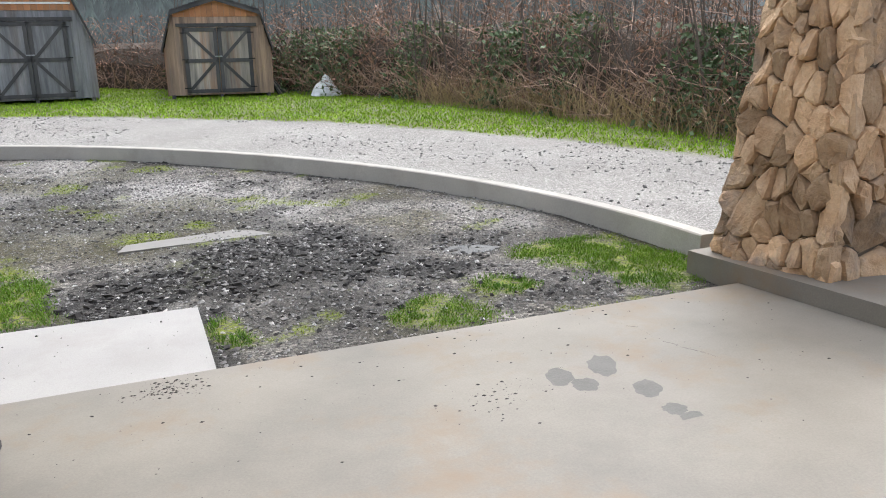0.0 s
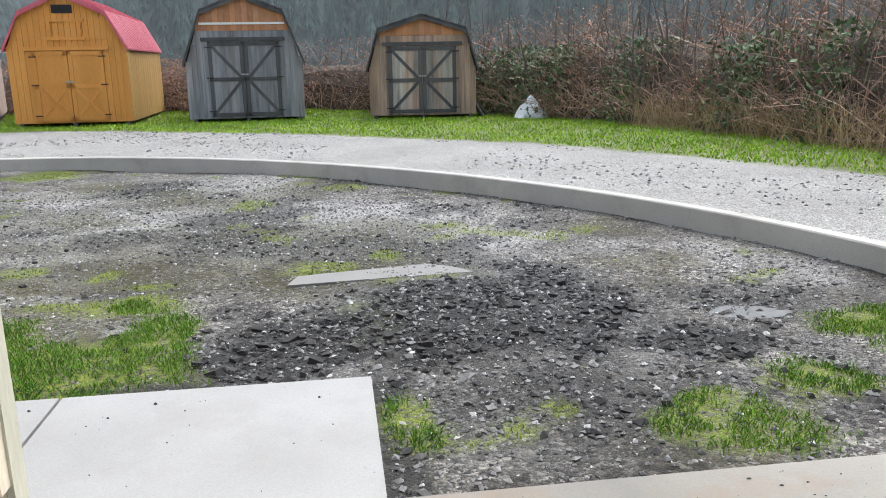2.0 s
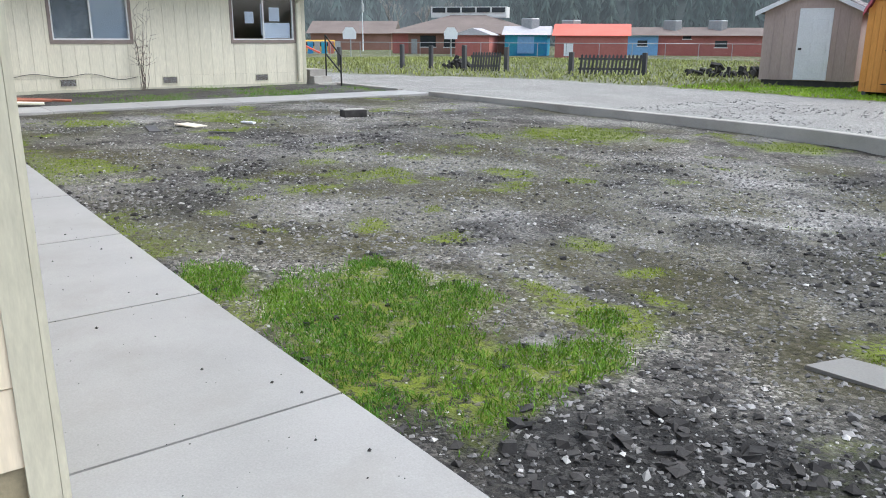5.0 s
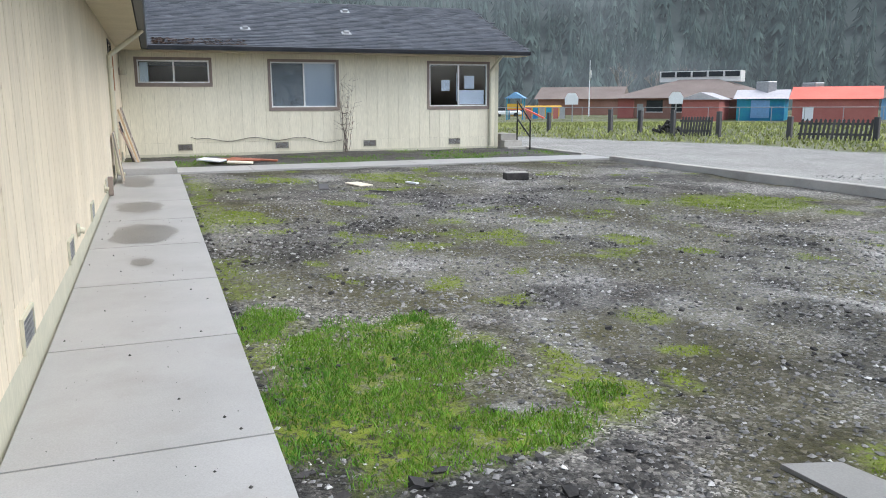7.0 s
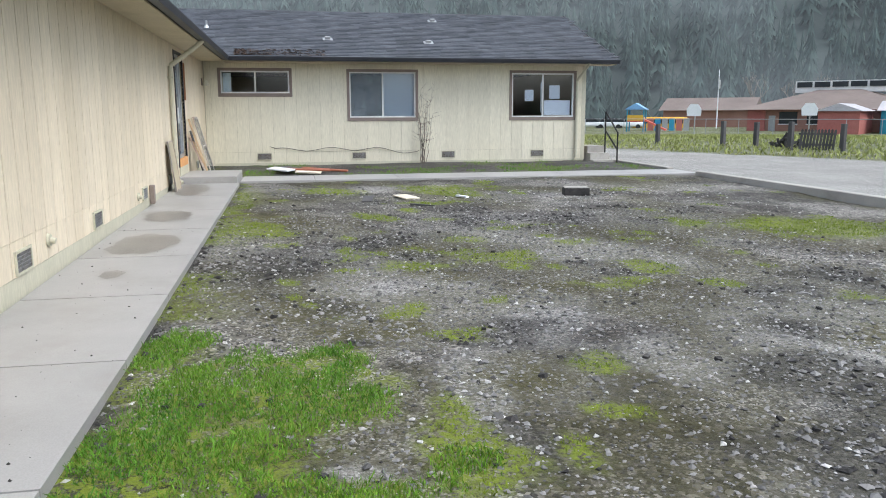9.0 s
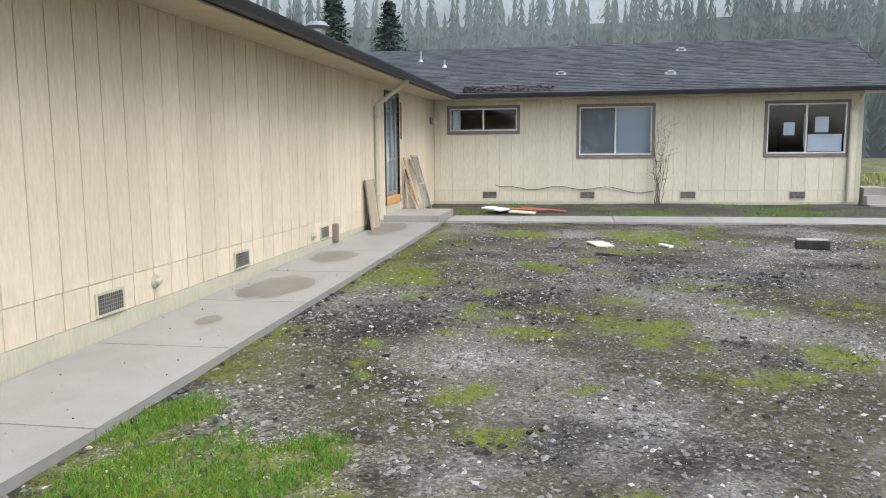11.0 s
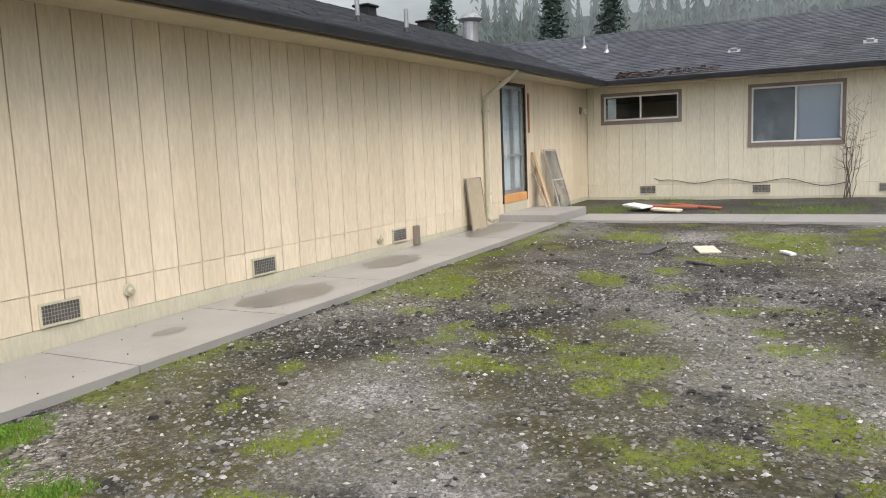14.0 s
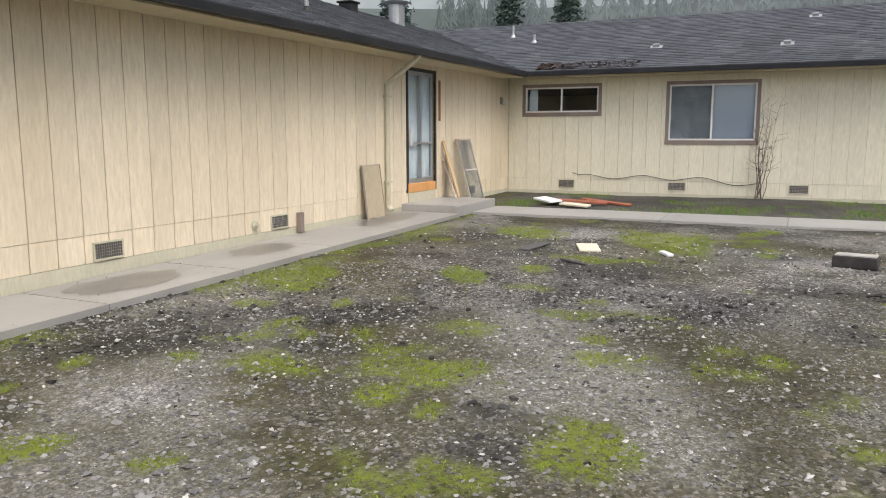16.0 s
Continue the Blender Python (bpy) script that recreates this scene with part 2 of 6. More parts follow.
def glass(name, tint, rough=0.03):
    m, nt, b, geo = base_nodes(name)
    nt.nodes.remove(b)
    out = nt.nodes["Material Output"]
    tr, gl, mx, fr = (nt.nodes.new("ShaderNode" + k) for k in ("BsdfTransparent", "BsdfGlossy", "MixShader", "LayerWeight"))
    tr.inputs[0].default_value = (*tint, 1)
    gl.inputs["Roughness"].default_value = rough
    fr.inputs["Blend"].default_value = 0.5
    gloss = ramp(nt, fr.outputs["Facing"], [(0.0, (0.05,) * 3), (0.5, (0.08,) * 3), (0.8, (0.25,) * 3), (1.0, (0.9,) * 3)])
    nt.links.new(gloss, mx.inputs[0])
    nt.links.new(tr.outputs[0], mx.inputs[1])
    nt.links.new(gl.outputs[0], mx.inputs[2])
    nt.links.new(mx.outputs[0], out.inputs["Surface"])
    return m


def mesh_screen(name, colour, share):
    """Woven mesh too fine to resolve: part wire, part open."""
    m, nt, b, geo = base_nodes(name)
    b.inputs["Base Color"].default_value, b.inputs["Roughness"].default_value = (*colour, 1), 0.7
    tr, mx = nt.nodes.new("ShaderNodeBsdfTransparent"), nt.nodes.new("ShaderNodeMixShader")
    weave = ramp(nt, tex(nt, geo.outputs["Position"], 3, 4, 0.6), [(0.3, (share - 0.1,) * 3), (0.7, (share + 0.1,) * 3)])
    nt.links.new(weave, mx.inputs[0])
    nt.links.new(tr.outputs[0], mx.inputs[1])
    nt.links.new(b.outputs[0], mx.inputs[2])
    nt.links.new(mx.outputs[0], nt.nodes["Material Output"].inputs["Surface"])
    return m


M["screen_mesh"] = mesh_screen("dusty_fly_screen", (0.12, 0.14, 0.15), 0.35)
M["glass"] = glass("window_glass", (0.9, 0.94, 0.97))


# ---- mesh helpers ----
def box(bm, x0, x1, y0, y1, z0, z1, bevel=0.0):
    r = bmesh.ops.create_cube(bm, size=1.0, matrix=Matrix.LocRotScale(((x0 + x1) / 2, (y0 + y1) / 2, (z0 + z1) / 2), None, (x1 - x0, y1 - y0, z1 - z0)))
    if bevel:
        edges = list({e for v in r["verts"] for e in v.link_edges})
        bmesh.ops.bevel(bm, geom=edges, offset=bevel, segments=1, affect="EDGES", profile=0.5)
    return bm


def bx(*a, **k):
    return box(bmesh.new(), *a, **k)


def tube(bm, a, b, r0, r1=None, seg=8, caps=True):
    a, b = Vector(a), Vector(b)
    d = b - a
    m = Matrix.Translation((a + b) / 2) @ d.to_track_quat("Z", "Y").to_matrix().to_4x4()
    bmesh.ops.create_cone(bm, cap_ends=caps, segments=seg, radius1=r0, radius2=r0 if r1 is None else r1, depth=d.length, matrix=m)
    return bm


def prism(bm, pts, axis, a, b):
    """Extrude a closed outline (pairs) along axis from a to b. Outline is (y, z) for x, (x, z) for y, (x, y) for z."""
    def place(p, v):
        return (v, p[0], p[1]) if axis == "x" else (p[0], v, p[1]) if axis == "y" else (p[0], p[1], v)
    lo = [bm.verts.new(place(p, a)) for p in pts]
    hi = [bm.verts.new(place(p, b)) for p in pts]
    bm.faces.new(lo)
    bm.faces.new(hi[::-1])
    for i in range(len(pts)):
        j = (i + 1) % len(pts)
        bm.faces.new((lo[i], hi[i], hi[j], lo[j]))
    bmesh.ops.recalc_face_normals(bm, faces=bm.faces)
    return bm


def part(name, bm, material, parent=None, label="", smooth=False):
    me = bpy.data.meshes.new(name)
    bm.to_mesh(me)
    bm.free()
    me.materials.append(M[material] if isinstance(material, str) else material)
    if smooth:
        me.shade_smooth()
    ob = new(name, me)
    if parent is not None:
        ob.parent = parent
    if label:
        tagged(ob, label)
    return ob


def raw(name, verts, faces, material, parent=None, label=""):
    me = bpy.data.meshes.new(name)
    me.from_pydata(verts, [], faces)
    me.materials.append(M[material])
    ob = new(name, me)
    if parent is not None:
        ob.parent = parent
    if label:
        tagged(ob, label)
    return ob


def thing(name, label, category, m=None, group="", kind=""):
    ob = new(name)
    if m is not None:
        ob.matrix_world = m
    return tagged(ob, label, category, group, kind)


def smooth_step(a, b, v):
    t = np.clip((v - a) / (b - a), 0, 1)
    return t * t * (3 - 2 * t)


# ---- ground ----
def kerb_point(u, off=0.0):
    """Plan of the curved kerb: u from 0 (by the stone pier) to 1 (where it runs straight along x)."""
    a, p = u * math.pi / 2, 2 / 1.75
    return (-5 + (9.6 + off) * abs(math.cos(a)) ** p, 5.2 + (10.2 + off) * abs(math.sin(a)) ** p)


def rise(x, y):
    """The yard climbs slightly towards the far wing."""
    return 0.012 * np.clip(-x - 3, 0, 14) * (1 - smooth_step(14, 19, y)) * (1 - smooth_step(20, 26, -x))


def inside_yard(x, y):
    d = np.clip((x + 5) / 9.6, 0, None) ** 1.75 + np.clip((y - 5.2) / 10.2, 0, None) ** 1.75
    return d < 1


def lattice(x, y, scale, seed):
    """Smooth value noise in 0..1 over arrays."""
    table = np.random.RandomState(seed).rand(256, 256)
    u, v = x * scale + 1000.5, y * scale + 1000.5
    i, j = np.floor(u).astype(int), np.floor(v).astype(int)
    f, g = u - i, v - j
    f, g = f * f * (3 - 2 * f), g * g * (3 - 2 * g)
    i0, j0, i1, j1 = i % 256, j % 256, (i + 1) % 256, (j + 1) % 256
    return (table[i0, j0] * (1 - f) + table[i1, j0] * f) * (1 - g) + (table[i0, j1] * (1 - f) + table[i1, j1] * f) * g


def fbm(x, y, scale, seed, octaves=4):
    total, amp, norm = 0, 1.0, 0
    for k in range(octaves):
        total, norm = total + amp * lattice(x, y, scale * 2 ** k, seed + k), norm + amp
        amp *= 0.55
    return total / norm


# plan of the ground cover: for each lie (degrees), centre x, y and half widths across and along it
GRASS = [
    (79, [(-2.37, 6.36, 0.41, 0.47), (-3.13, 5.75, 0.18, 0.37), (-2.18, 5.97, 0.26, 0.52), (-1.42, 5.76, 0.3, 0.36), (-2.69, 6.76, 0.24, 0.31), (-1.97, 6.63, 0.26, 0.24), (-1.11, 6.56, 0.14, 0.1), (-1.51, 6.17, 0.26, 0.2), (-1.17, 7.2, 0.14, 0.2)]),
    (0, [(-1.31, 6.18, 0.55, 0.43), (0.5, 5.08, 0.15, 0.24), (1.92, 4.97, 0.24, 0.19), (-0.89, 6.68, 0.2, 0.31), (3.7, 6.0, 0.5, 0.3)]),
    (-22, [(4.02, 5.25, 0.52, 0.5), (1.95, 4.8, 0.36, 0.2), (2.69, 5.27, 0.22, 0.2)]),
]
MOSS = [
    (117, [(-4.89, 9.85, 0.22, 0.28), (-5.72, 8.78, 0.13, 0.26), (-5.23, 8.64, 0.17, 0.18), (-5.15, 9.03, 0.09, 0.14), (-3.84, 7.36, 0.19, 0.2), (-4.03, 8.14, 0.12, 0.11), (-5.53, 7.61, 0.18, 0.34), (-5.42, 7.02, 0.11, 0.16), (-5.01, 6.46, 0.1, 0.15), (-4.44, 6.52, 0.09, 0.12), (-4.17, 6.66, 0.07, 0.11), (-6.91, 8.53, 0.22, 0.25), (-8.73, 7.66, 0.24, 0.44), (-9.37, 8.25, 0.23, 0.31), (-11.96, 9.06, 0.48, 1.08), (-11.98, 7.26, 0.44, 0.72), (-6.91, 9.48, 0.12, 0.14), (-6.78, 10.69, 0.09, 0.16), (-7.19, 7.16, 0.1, 0.19), (-8.01, 6.12, 0.36, 0.71), (-10.2, 8.64, 0.16, 0.24)]),
    (79, [(-1.69, 7.26, 0.13, 0.4), (-1.17, 7.29, 0.18, 0.28), (-3.92, 7.49, 0.11, 0.21), (-5.51, 7.67, 0.39, 0.22), (-5.91, 8.88, 0.18, 0.19), (-5.1, 9.94, 0.3, 0.2), (-4.29, 10.28, 0.18, 0.22), (-6.89, 13.07, 1.08, 0.93), (-7.51, 11.65, 0.3, 0.42), (-1.66, 8.19, 0.17, 0.13), (-1.25, 7.77, 0.1, 0.18), (-2.38, 8.33, 0.15, 0.2), (-3.13, 7.66, 0.19, 0.19)]),
    (0, [(-1.3, 7.25, 0.5, 0.26), (0.06, 8.02, 0.26, 0.23), (0.63, 8.37, 0.16, 0.26), (-0.79, 11.27, 0.23, 0.38), (-4.25, 14.6, 0.55, 0.5)]),
]
FILM = [(117, [(-4.5, 6.1, 0.4, 0.5), (-6.43, 7.76, 0.49, 0.89), (-8.48, 6.4, 0.75, 1.4), (-11.48, 6.76, 0.95, 1.16), (-3.44, 7.36, 0.5, 0.6), (-4.2, 6.6, 0.7, 0.8), (-4.34, 8.67, 0.25, 0.4), (-5.0, 7.88, 0.3, 0.4), (-3.3, 7.0, 0.5, 0.5), (-10.6, 9.4, 0.7, 1.2), (-7.0, 12.0, 1.2, 1.4), (-2.6, 10.6, 0.7, 0.6), (-2.2, 7.9, 0.4, 0.4), (-0.6, 9.6, 0.8, 0.5), (-1.8, 12.0, 1.0, 0.7)])]
PILE = [(0, [(1.1, 6.5, 1.2, 0.95), (-0.1, 6.2, 0.75, 0.55), (2.3, 5.9, 0.55, 0.4), (1.6, 7.3, 0.5, 0.6), (0.99, 6.97, 0.71, 0.46)])]
DARK = [(117, [(-6.87, 7.34, 0.97, 0.38), (-7.98, 8.8, 0.23, 0.42), (-5.66, 6.45, 0.88, 0.35), (-8.51, 10.3, 0.29, 0.47), (-4.73, 9.52, 0.25, 0.34), (-4.45, 6.41, 0.15, 0.18), (-11.48, 6.76, 0.48, 0.57)]), (0, [(1.2, 5.1, 1.3, 0.55), (3.0, 4.9, 0.9, 0.3), (2.9, 6.6, 0.7, 0.5)]), (79, [(-5.7, 6.32, 0.44, 0.83), (-2.84, 9.99, 0.24, 0.32), (-4.18, 11.44, 0.31, 0.53), (-8.46, 8.99, 0.47, 0.76), (-3.07, 6.96, 0.15, 0.1), (-2.3, 12.7, 0.6, 0.8), (0.3, 12.8, 0.9, 0.7)])]
PALE = [(117, [(-6.98, 8.99, 0.39, 0.7), (-5.87, 10.03, 0.29, 0.52), (-4.75, 7.07, 0.54, 0.36), (-4.63, 7.8, 0.39, 0.49), (-5.27, 10.34, 0.33, 0.46), (-8.22, 9.35, 0.25, 0.47)]), (79, [(-2.33, 8.82, 0.36, 0.49), (-1.22, 6.8, 0.12, 0.09), (-2.04, 7.54, 0.21, 0.72), (-4.79, 7.16, 0.54, 0.78), (-5.95, 9.66, 0.61, 0.75), (-2.08, 9.8, 0.27, 0.61)]), (0, [(1.48, 8.79, 0.72, 0.85), (-0.47, 8.97, 0.6, 0.66), (-2.4, 10.4, 1.5, 1.1), (0.3, 10.2, 1.5, 1.0), (-3.0, 12.2, 1.4, 0.8)])]


def blotches(x, y, lists, soft=0.35, grow=1.02):
    """Patches with ragged outlines: 1 inside, 0 outside."""
    wx = (fbm(x, y, 2.2, 31) - 0.5) * 0.7 + (fbm(x, y, 9.0, 33, 2) - 0.5) * 0.22
    wy = (fbm(x, y, 2.2, 47) - 0.5) * 0.7 + (fbm(x, y, 9.0, 49, 2) - 0.5) * 0.22
    best = np.zeros_like(x)
    for lie, patches in lists:
        c, s = math.cos(radians(lie)), math.sin(radians(lie))
        for cx, cy, ra, rb in patches:
            k = min(1.0, 2.2 * min(ra, rb))
            dx, dy = x + wx * k - cx, y + wy * k - cy
            d = np.hypot((dx * c + dy * s) / (ra * grow), (dy * c - dx * s) / (rb * grow))
            best = np.maximum(best, 1 - smooth_step(1 - soft, 1 + soft * 0.6, d))
    return best


def road_edge(x):
    """y of the far edge of the gravel road, west part."""
    return np.interp(x, [-60, -40, -27, -19, -14], [14, 17, 20.5, 24.3, 24.6])


def verge(x, y):
    d = np.clip((x + 12) / 21.3, 0, None) ** 1.85 + np.clip((y - 5) / 19.6, 0, None) ** 1.85
    east = smooth_step(0.98, 1.03, d + (fbm(x, y, 0.7, 5) - 0.5) * 0.06)
    west = smooth_step(-0.3, 0.5, y - road_edge(x) + (fbm(x, y, 0.5, 6) - 0.5) * 1.2)
    return np.where(x < -13, west, east)


def cover(x, y):
    """Grass, moss, dark soil with a dark line along the walkway, pale dust and thin moss film over the plan, each 0..1.
    """
    yard = inside_yard(x, y) & (x > -14.1) & (y > 4)
    n = fbm(x, y, 3.0, 71)
    bed_area = (x < -15.3) & (x > -18.85) & (y < 15.3) & (y > 4.4)
    edge = (1 - smooth_step(0.1, 0.7, y - 5.55)) * smooth_step(0.42, 0.6, fbm(x, y, 1.3, 12)) * (x < -0.8)
    bed = bed_area * smooth_step(0.42, 0.6, fbm(x, y, 1.0, 13)) * 0.7
    moss = np.maximum(blotches(x, y, MOSS), 0.8 * smooth_step(0.66, 0.74, fbm(x, y, 1.5, 90)))
    moss = np.maximum(moss, edge * 0.7)
    vg = verge(x, y)
    grass = np.maximum(np.where(yard, blotches(x, y, GRASS, 0.35, 1.22), 0), np.where(yard, 0, vg * (0.55 + 0.45 * (x > -14))))
    grass = np.maximum(grass, bed * 0.6)
    pile = blotches(x, y, PILE, 0.4)
    moss = np.where(yard, moss * (1 - 0.9 * pile), 0)
    film = np.where(yard, np.maximum(blotches(x, y, FILM, 0.8), 0.6 * smooth_step(0.5, 0.64, fbm(x, y, 0.8, 91))) * (1 - pile), 0)
    # The last term darkens the ground within 16 cm of the walkway edge.
    dark = np.maximum(np.maximum(pile, 0.75 * blotches(x, y, DARK, 0.8)), 0.9 * (1 - smooth_step(0.02, 0.16, y - 5.55)) * (x < 0.5))
    dark = np.where(yard, np.maximum(dark, 0.55 * smooth_step(0.56, 0.68, fbm(x, y, 1.1, 77))), bed_area * 0.75)
    pale = np.where(yard, np.maximum(blotches(x, y, PALE, 0.6), 0.6 * smooth_step(0.55, 0.72, fbm(x, y, 0.45, 17))), 1.0 * (1 - vg))
    k = smooth_step(0.22, 0.5, n + 0.1)
    return grass * (0.5 + 0.5 * k), moss * (0.35 + 0.65 * k), dark * (1 - 0.4 * np.maximum(moss, grass * yard)), pale * (1 - dark), film


def ground_z(x, y):
    yard = inside_yard(x, y)
    far = np.hypot(np.clip(x + 15, None, 0), np.clip(y - 24, 0, None))
    pile = 0.10 * np.exp(-((x - 1.2) / 0.9) ** 2 - ((y - 6.4) / 0.8) ** 2)
    bumps = (fbm(x, y, 0.6, 3) - 0.5) * 0.07 + (fbm(x, y, 4.0, 8) - 0.5) * 0.022
    near = 1 - smooth_step(0.0, 0.35, 5.75 - y) * (x < 0.6) * (x > -15.5)
    return rise(x, y) + bumps * near - 0.012 + pile - 0.6 * smooth_step(20, 60, far)


def grid_mesh(name, xs, ys, zf, material, parent=None):
    gx, gy = np.meshgrid(xs, ys)
    gz = zf(gx, gy)
    nx, ny = len(xs), len(ys)
    verts = np.stack([gx.ravel(), gy.ravel(), gz.ravel()], 1)
    idx = np.arange(nx * ny).reshape(ny, nx)
    faces = np.stack([idx[:-1, :-1].ravel(), idx[:-1, 1:].ravel(), idx[1:, 1:].ravel(), idx[1:, :-1].ravel()], 1)
    ob = raw(name, verts.tolist(), faces.tolist(), material, parent)
    ob.data.shade_smooth()
    return ob


def gravel_material():
    m, nt, b, geo = base_nodes("wet_gravel_and_moss")
    pos = geo.outputs["Position"]
    at = nt.nodes.new("ShaderNodeAttribute")
    at.attribute_name = "cover"
    sep = nt.nodes.new("ShaderNodeSeparateColor")
    nt.links.new(at.outputs["Color"], sep.inputs[0])

    def cells(scale):
        v = nt.nodes.new("ShaderNodeTexVoronoi")
        v.inputs["Scale"].default_value = scale
        nt.links.new(pos, v.inputs["Vector"])
        return v
    v1, v2 = cells(34), cells(75)
    tone = nt.nodes.new("ShaderNodeSeparateColor")
    nt.links.new(v1.outputs["Color"], tone.inputs[0])
    tone2 = nt.nodes.new("ShaderNodeSeparateColor")
    nt.links.new(v2.outputs["Color"], tone2.inputs[0])
    stones = ramp(nt, tone.outputs[0], [(0.0, (0.02, 0.019, 0.018)), (0.45, (0.13, 0.126, 0.12)), (0.8, (0.29, 0.28, 0.265)), (0.93, (0.5, 0.49, 0.46)), (1.0, (0.8, 0.78, 0.74))])
    fine = ramp(nt, tone2.outputs[0], [(0.0, (0.03, 0.029, 0.027)), (0.6, (0.17, 0.165, 0.155)), (1.0, (0.62, 0.61, 0.58))])
    col = mix(nt, ramp(nt, tex(nt, pos, 2.2, 5, 0.7), [(0.42, (0, 0, 0)), (0.6, (1, 1, 1))]), stones, fine)
    damp = ramp(nt, tex(nt, pos, 0.55, 6, 0.65), [(0.40, (0.22, 0.2, 0.175)), (0.60, (0.84, 0.81, 0.77))])
    col = mix(nt, 1.0, col, damp, "MULTIPLY")
    dust = mix(nt, tex(nt, pos, 9, 5, 0.7), (0.15, 0.144, 0.135), (0.40, 0.388, 0.37))
    grit = ramp(nt, tone2.outputs[1], [(0.0, (0.05, 0.048, 0.045)), (0.5, (0.24, 0.233, 0.222)), (1.0, (0.85, 0.83, 0.79))])
    dust = mix(nt, 0.5, dust, grit)
    col = mix(nt, mix(nt, 1.0, sep.outputs[2], (0.75, 0.75, 0.75), "MULTIPLY"), col, dust)
    thin = mix(nt, tex(nt, pos, 11, 5, 0.8), (0.022, 0.019, 0.008), (0.10, 0.092, 0.026))
    veil = ramp(nt, tex(nt, pos, 17, 5, 0.8), [(0.34, (0.1, 0.1, 0.1)), (0.52, (0.95, 0.95, 0.95))])
    col = mix(nt, mix(nt, 1.0, at.outputs["Alpha"], veil, "MULTIPLY"), col, thin)
    soil = mix(nt, ramp(nt, tone.outputs[1], [(0.55, (0, 0, 0)), (1.0, (0.6, 0.6, 0.6))]), (0.018, 0.017, 0.016), (0.09, 0.085, 0.08))
    col = mix(nt, sep.outputs[1], col, soil)
    moss = mix(nt, tex(nt, pos, 6, 5, 0.75), (0.035, 0.04, 0.01), (0.24, 0.30, 0.025))
    frag = ramp(nt, tex(nt, pos, 26, 4, 0.75), [(0.42, (0.04, 0.04, 0.04)), (0.53, (1, 1, 1))])
    col = mix(nt, mix(nt, 1.0, sep.outputs[0], frag, "MULTIPLY"), col, moss)
    nt.links.new(col, b.inputs["Base Color"])
    wet = ramp(nt, tex(nt, pos, 0.5, 4, 0.6), [(0.35, (0.55, 0.55, 0.55)), (0.65, (0.85, 0.85, 0.85))])
    nt.links.new(wet, b.inputs["Roughness"])
    b.inputs["Specular IOR Level"].default_value = 0.2
    h = mix(nt, 0.5, v1.outputs["Distance"], v2.outputs["Distance"])
    h = mix(nt, 0.4, h, tex(nt, pos, 120, 3, 0.7))
    add_bump(nt, b, h, 0.9, -0.02)
    return m


M["gravel"] = gravel_material()
ax_x = np.concatenate([np.linspace(-3000, -160, 10), np.linspace(-140, -26, 60), np.arange(-25, -15.5, 0.25), np.arange(-15.4, 5.4, 0.07), np.arange(5.5, 14, 0.2), np.linspace(14.5, 60, 30), np.linspace(80, 3000, 12)])
ax_y = np.concatenate([np.linspace(-3000, -20, 10), np.arange(-10, 4.2, 0.4), np.arange(4.3, 15.8, 0.07), np.arange(15.9, 32, 0.2), np.linspace(32.5, 120, 70), np.linspace(150, 3000, 10)])
ground = grid_mesh("ground", ax_x, ax_y, ground_z, "gravel")
gx, gy = np.meshgrid(ax_x, ax_y)
cg, cm, cd, cp, cf = cover(gx.ravel(), gy.ravel())
paint = ground.data.color_attributes.new("cover", "FLOAT_COLOR", "POINT")
paint.data.foreach_set("color", np.stack([np.maximum(cg, cm), cd, cp, cf], 1).ravel())
tagged(ground, "wet grey gravel yard and road with moss patches", "ground", kind="structure")

# ---- concrete ----
WALL_Y, WING_X, CORNER_X = 4.42, -18.85, -0.93
porch = part("porch", prism(bmesh.new(), [(4.36, -0.2), (4.36, 0.065), (-4.0, 0.07 + 8.4 * 0.066), (-4.0, -0.2)], "x", CORNER_X + 0.03, 4.18), "concrete_porch")
tagged(porch, "stained tan concrete porch slab with hairline crack", "porch", kind="structure")
ledge = part("porch_kerb", prism(bmesh.new(), [(4.95, -0.2), (4.95, 0.17), (-4.0, 0.74), (-4.0, -0.2)], "x", 4.18, 6.0), "concrete_porch")
tagged(ledge, "low raised concrete kerb beside the porch", "kerb", kind="structure")
walkway = thing("walkway", "pale concrete walkway of jointed slabs along the wall", "walkway", kind="structure")
cuts = [0.34, -1.17, -2.80, -4.46, -6.12, -7.85, -9.6, -11.4, -13.45]
for a, b in zip(cuts, cuts[1:]):
    za, zb = 0.052 + float(rise(np.array(a), np.array(6))), 0.052 + float(rise(np.array(b), np.array(6)))
    part("slab", prism(bmesh.new(), [(b + 0.008, -0.2), (a - 0.008, -0.2), (a - 0.008, za), (b + 0.008, zb)], "y", 4.37 if b > -1.2 else 4.455, 5.55), "concrete_new", walkway)
step = part("door_step", bx(-15.25, -13.46, 4.44, 5.5, 0, 0.30, bevel=0.012), "concrete_new")
tagged(step, "grey concrete landing step below the glass door", "step", kind="structure")
cross_walk = thing("cross_walkway", "pale concrete walkway strip in front of the wing", "walkway", kind="structure")
ycuts = [5.52, 7.0, 8.75, 10.6, 12.4, 14.0, 15.45]
for a, b in zip(ycuts, ycuts[1:]):
    part("slab", bx(-15.3, -14.05, a + 0.005, b - 0.005, -0.1, 0.155, bevel=0.008), "concrete_new", cross_walk)
kerb = thing("kerb", "curved grey concrete kerb round the gravel yard", "kerb", kind="structure")
KW = 0.16
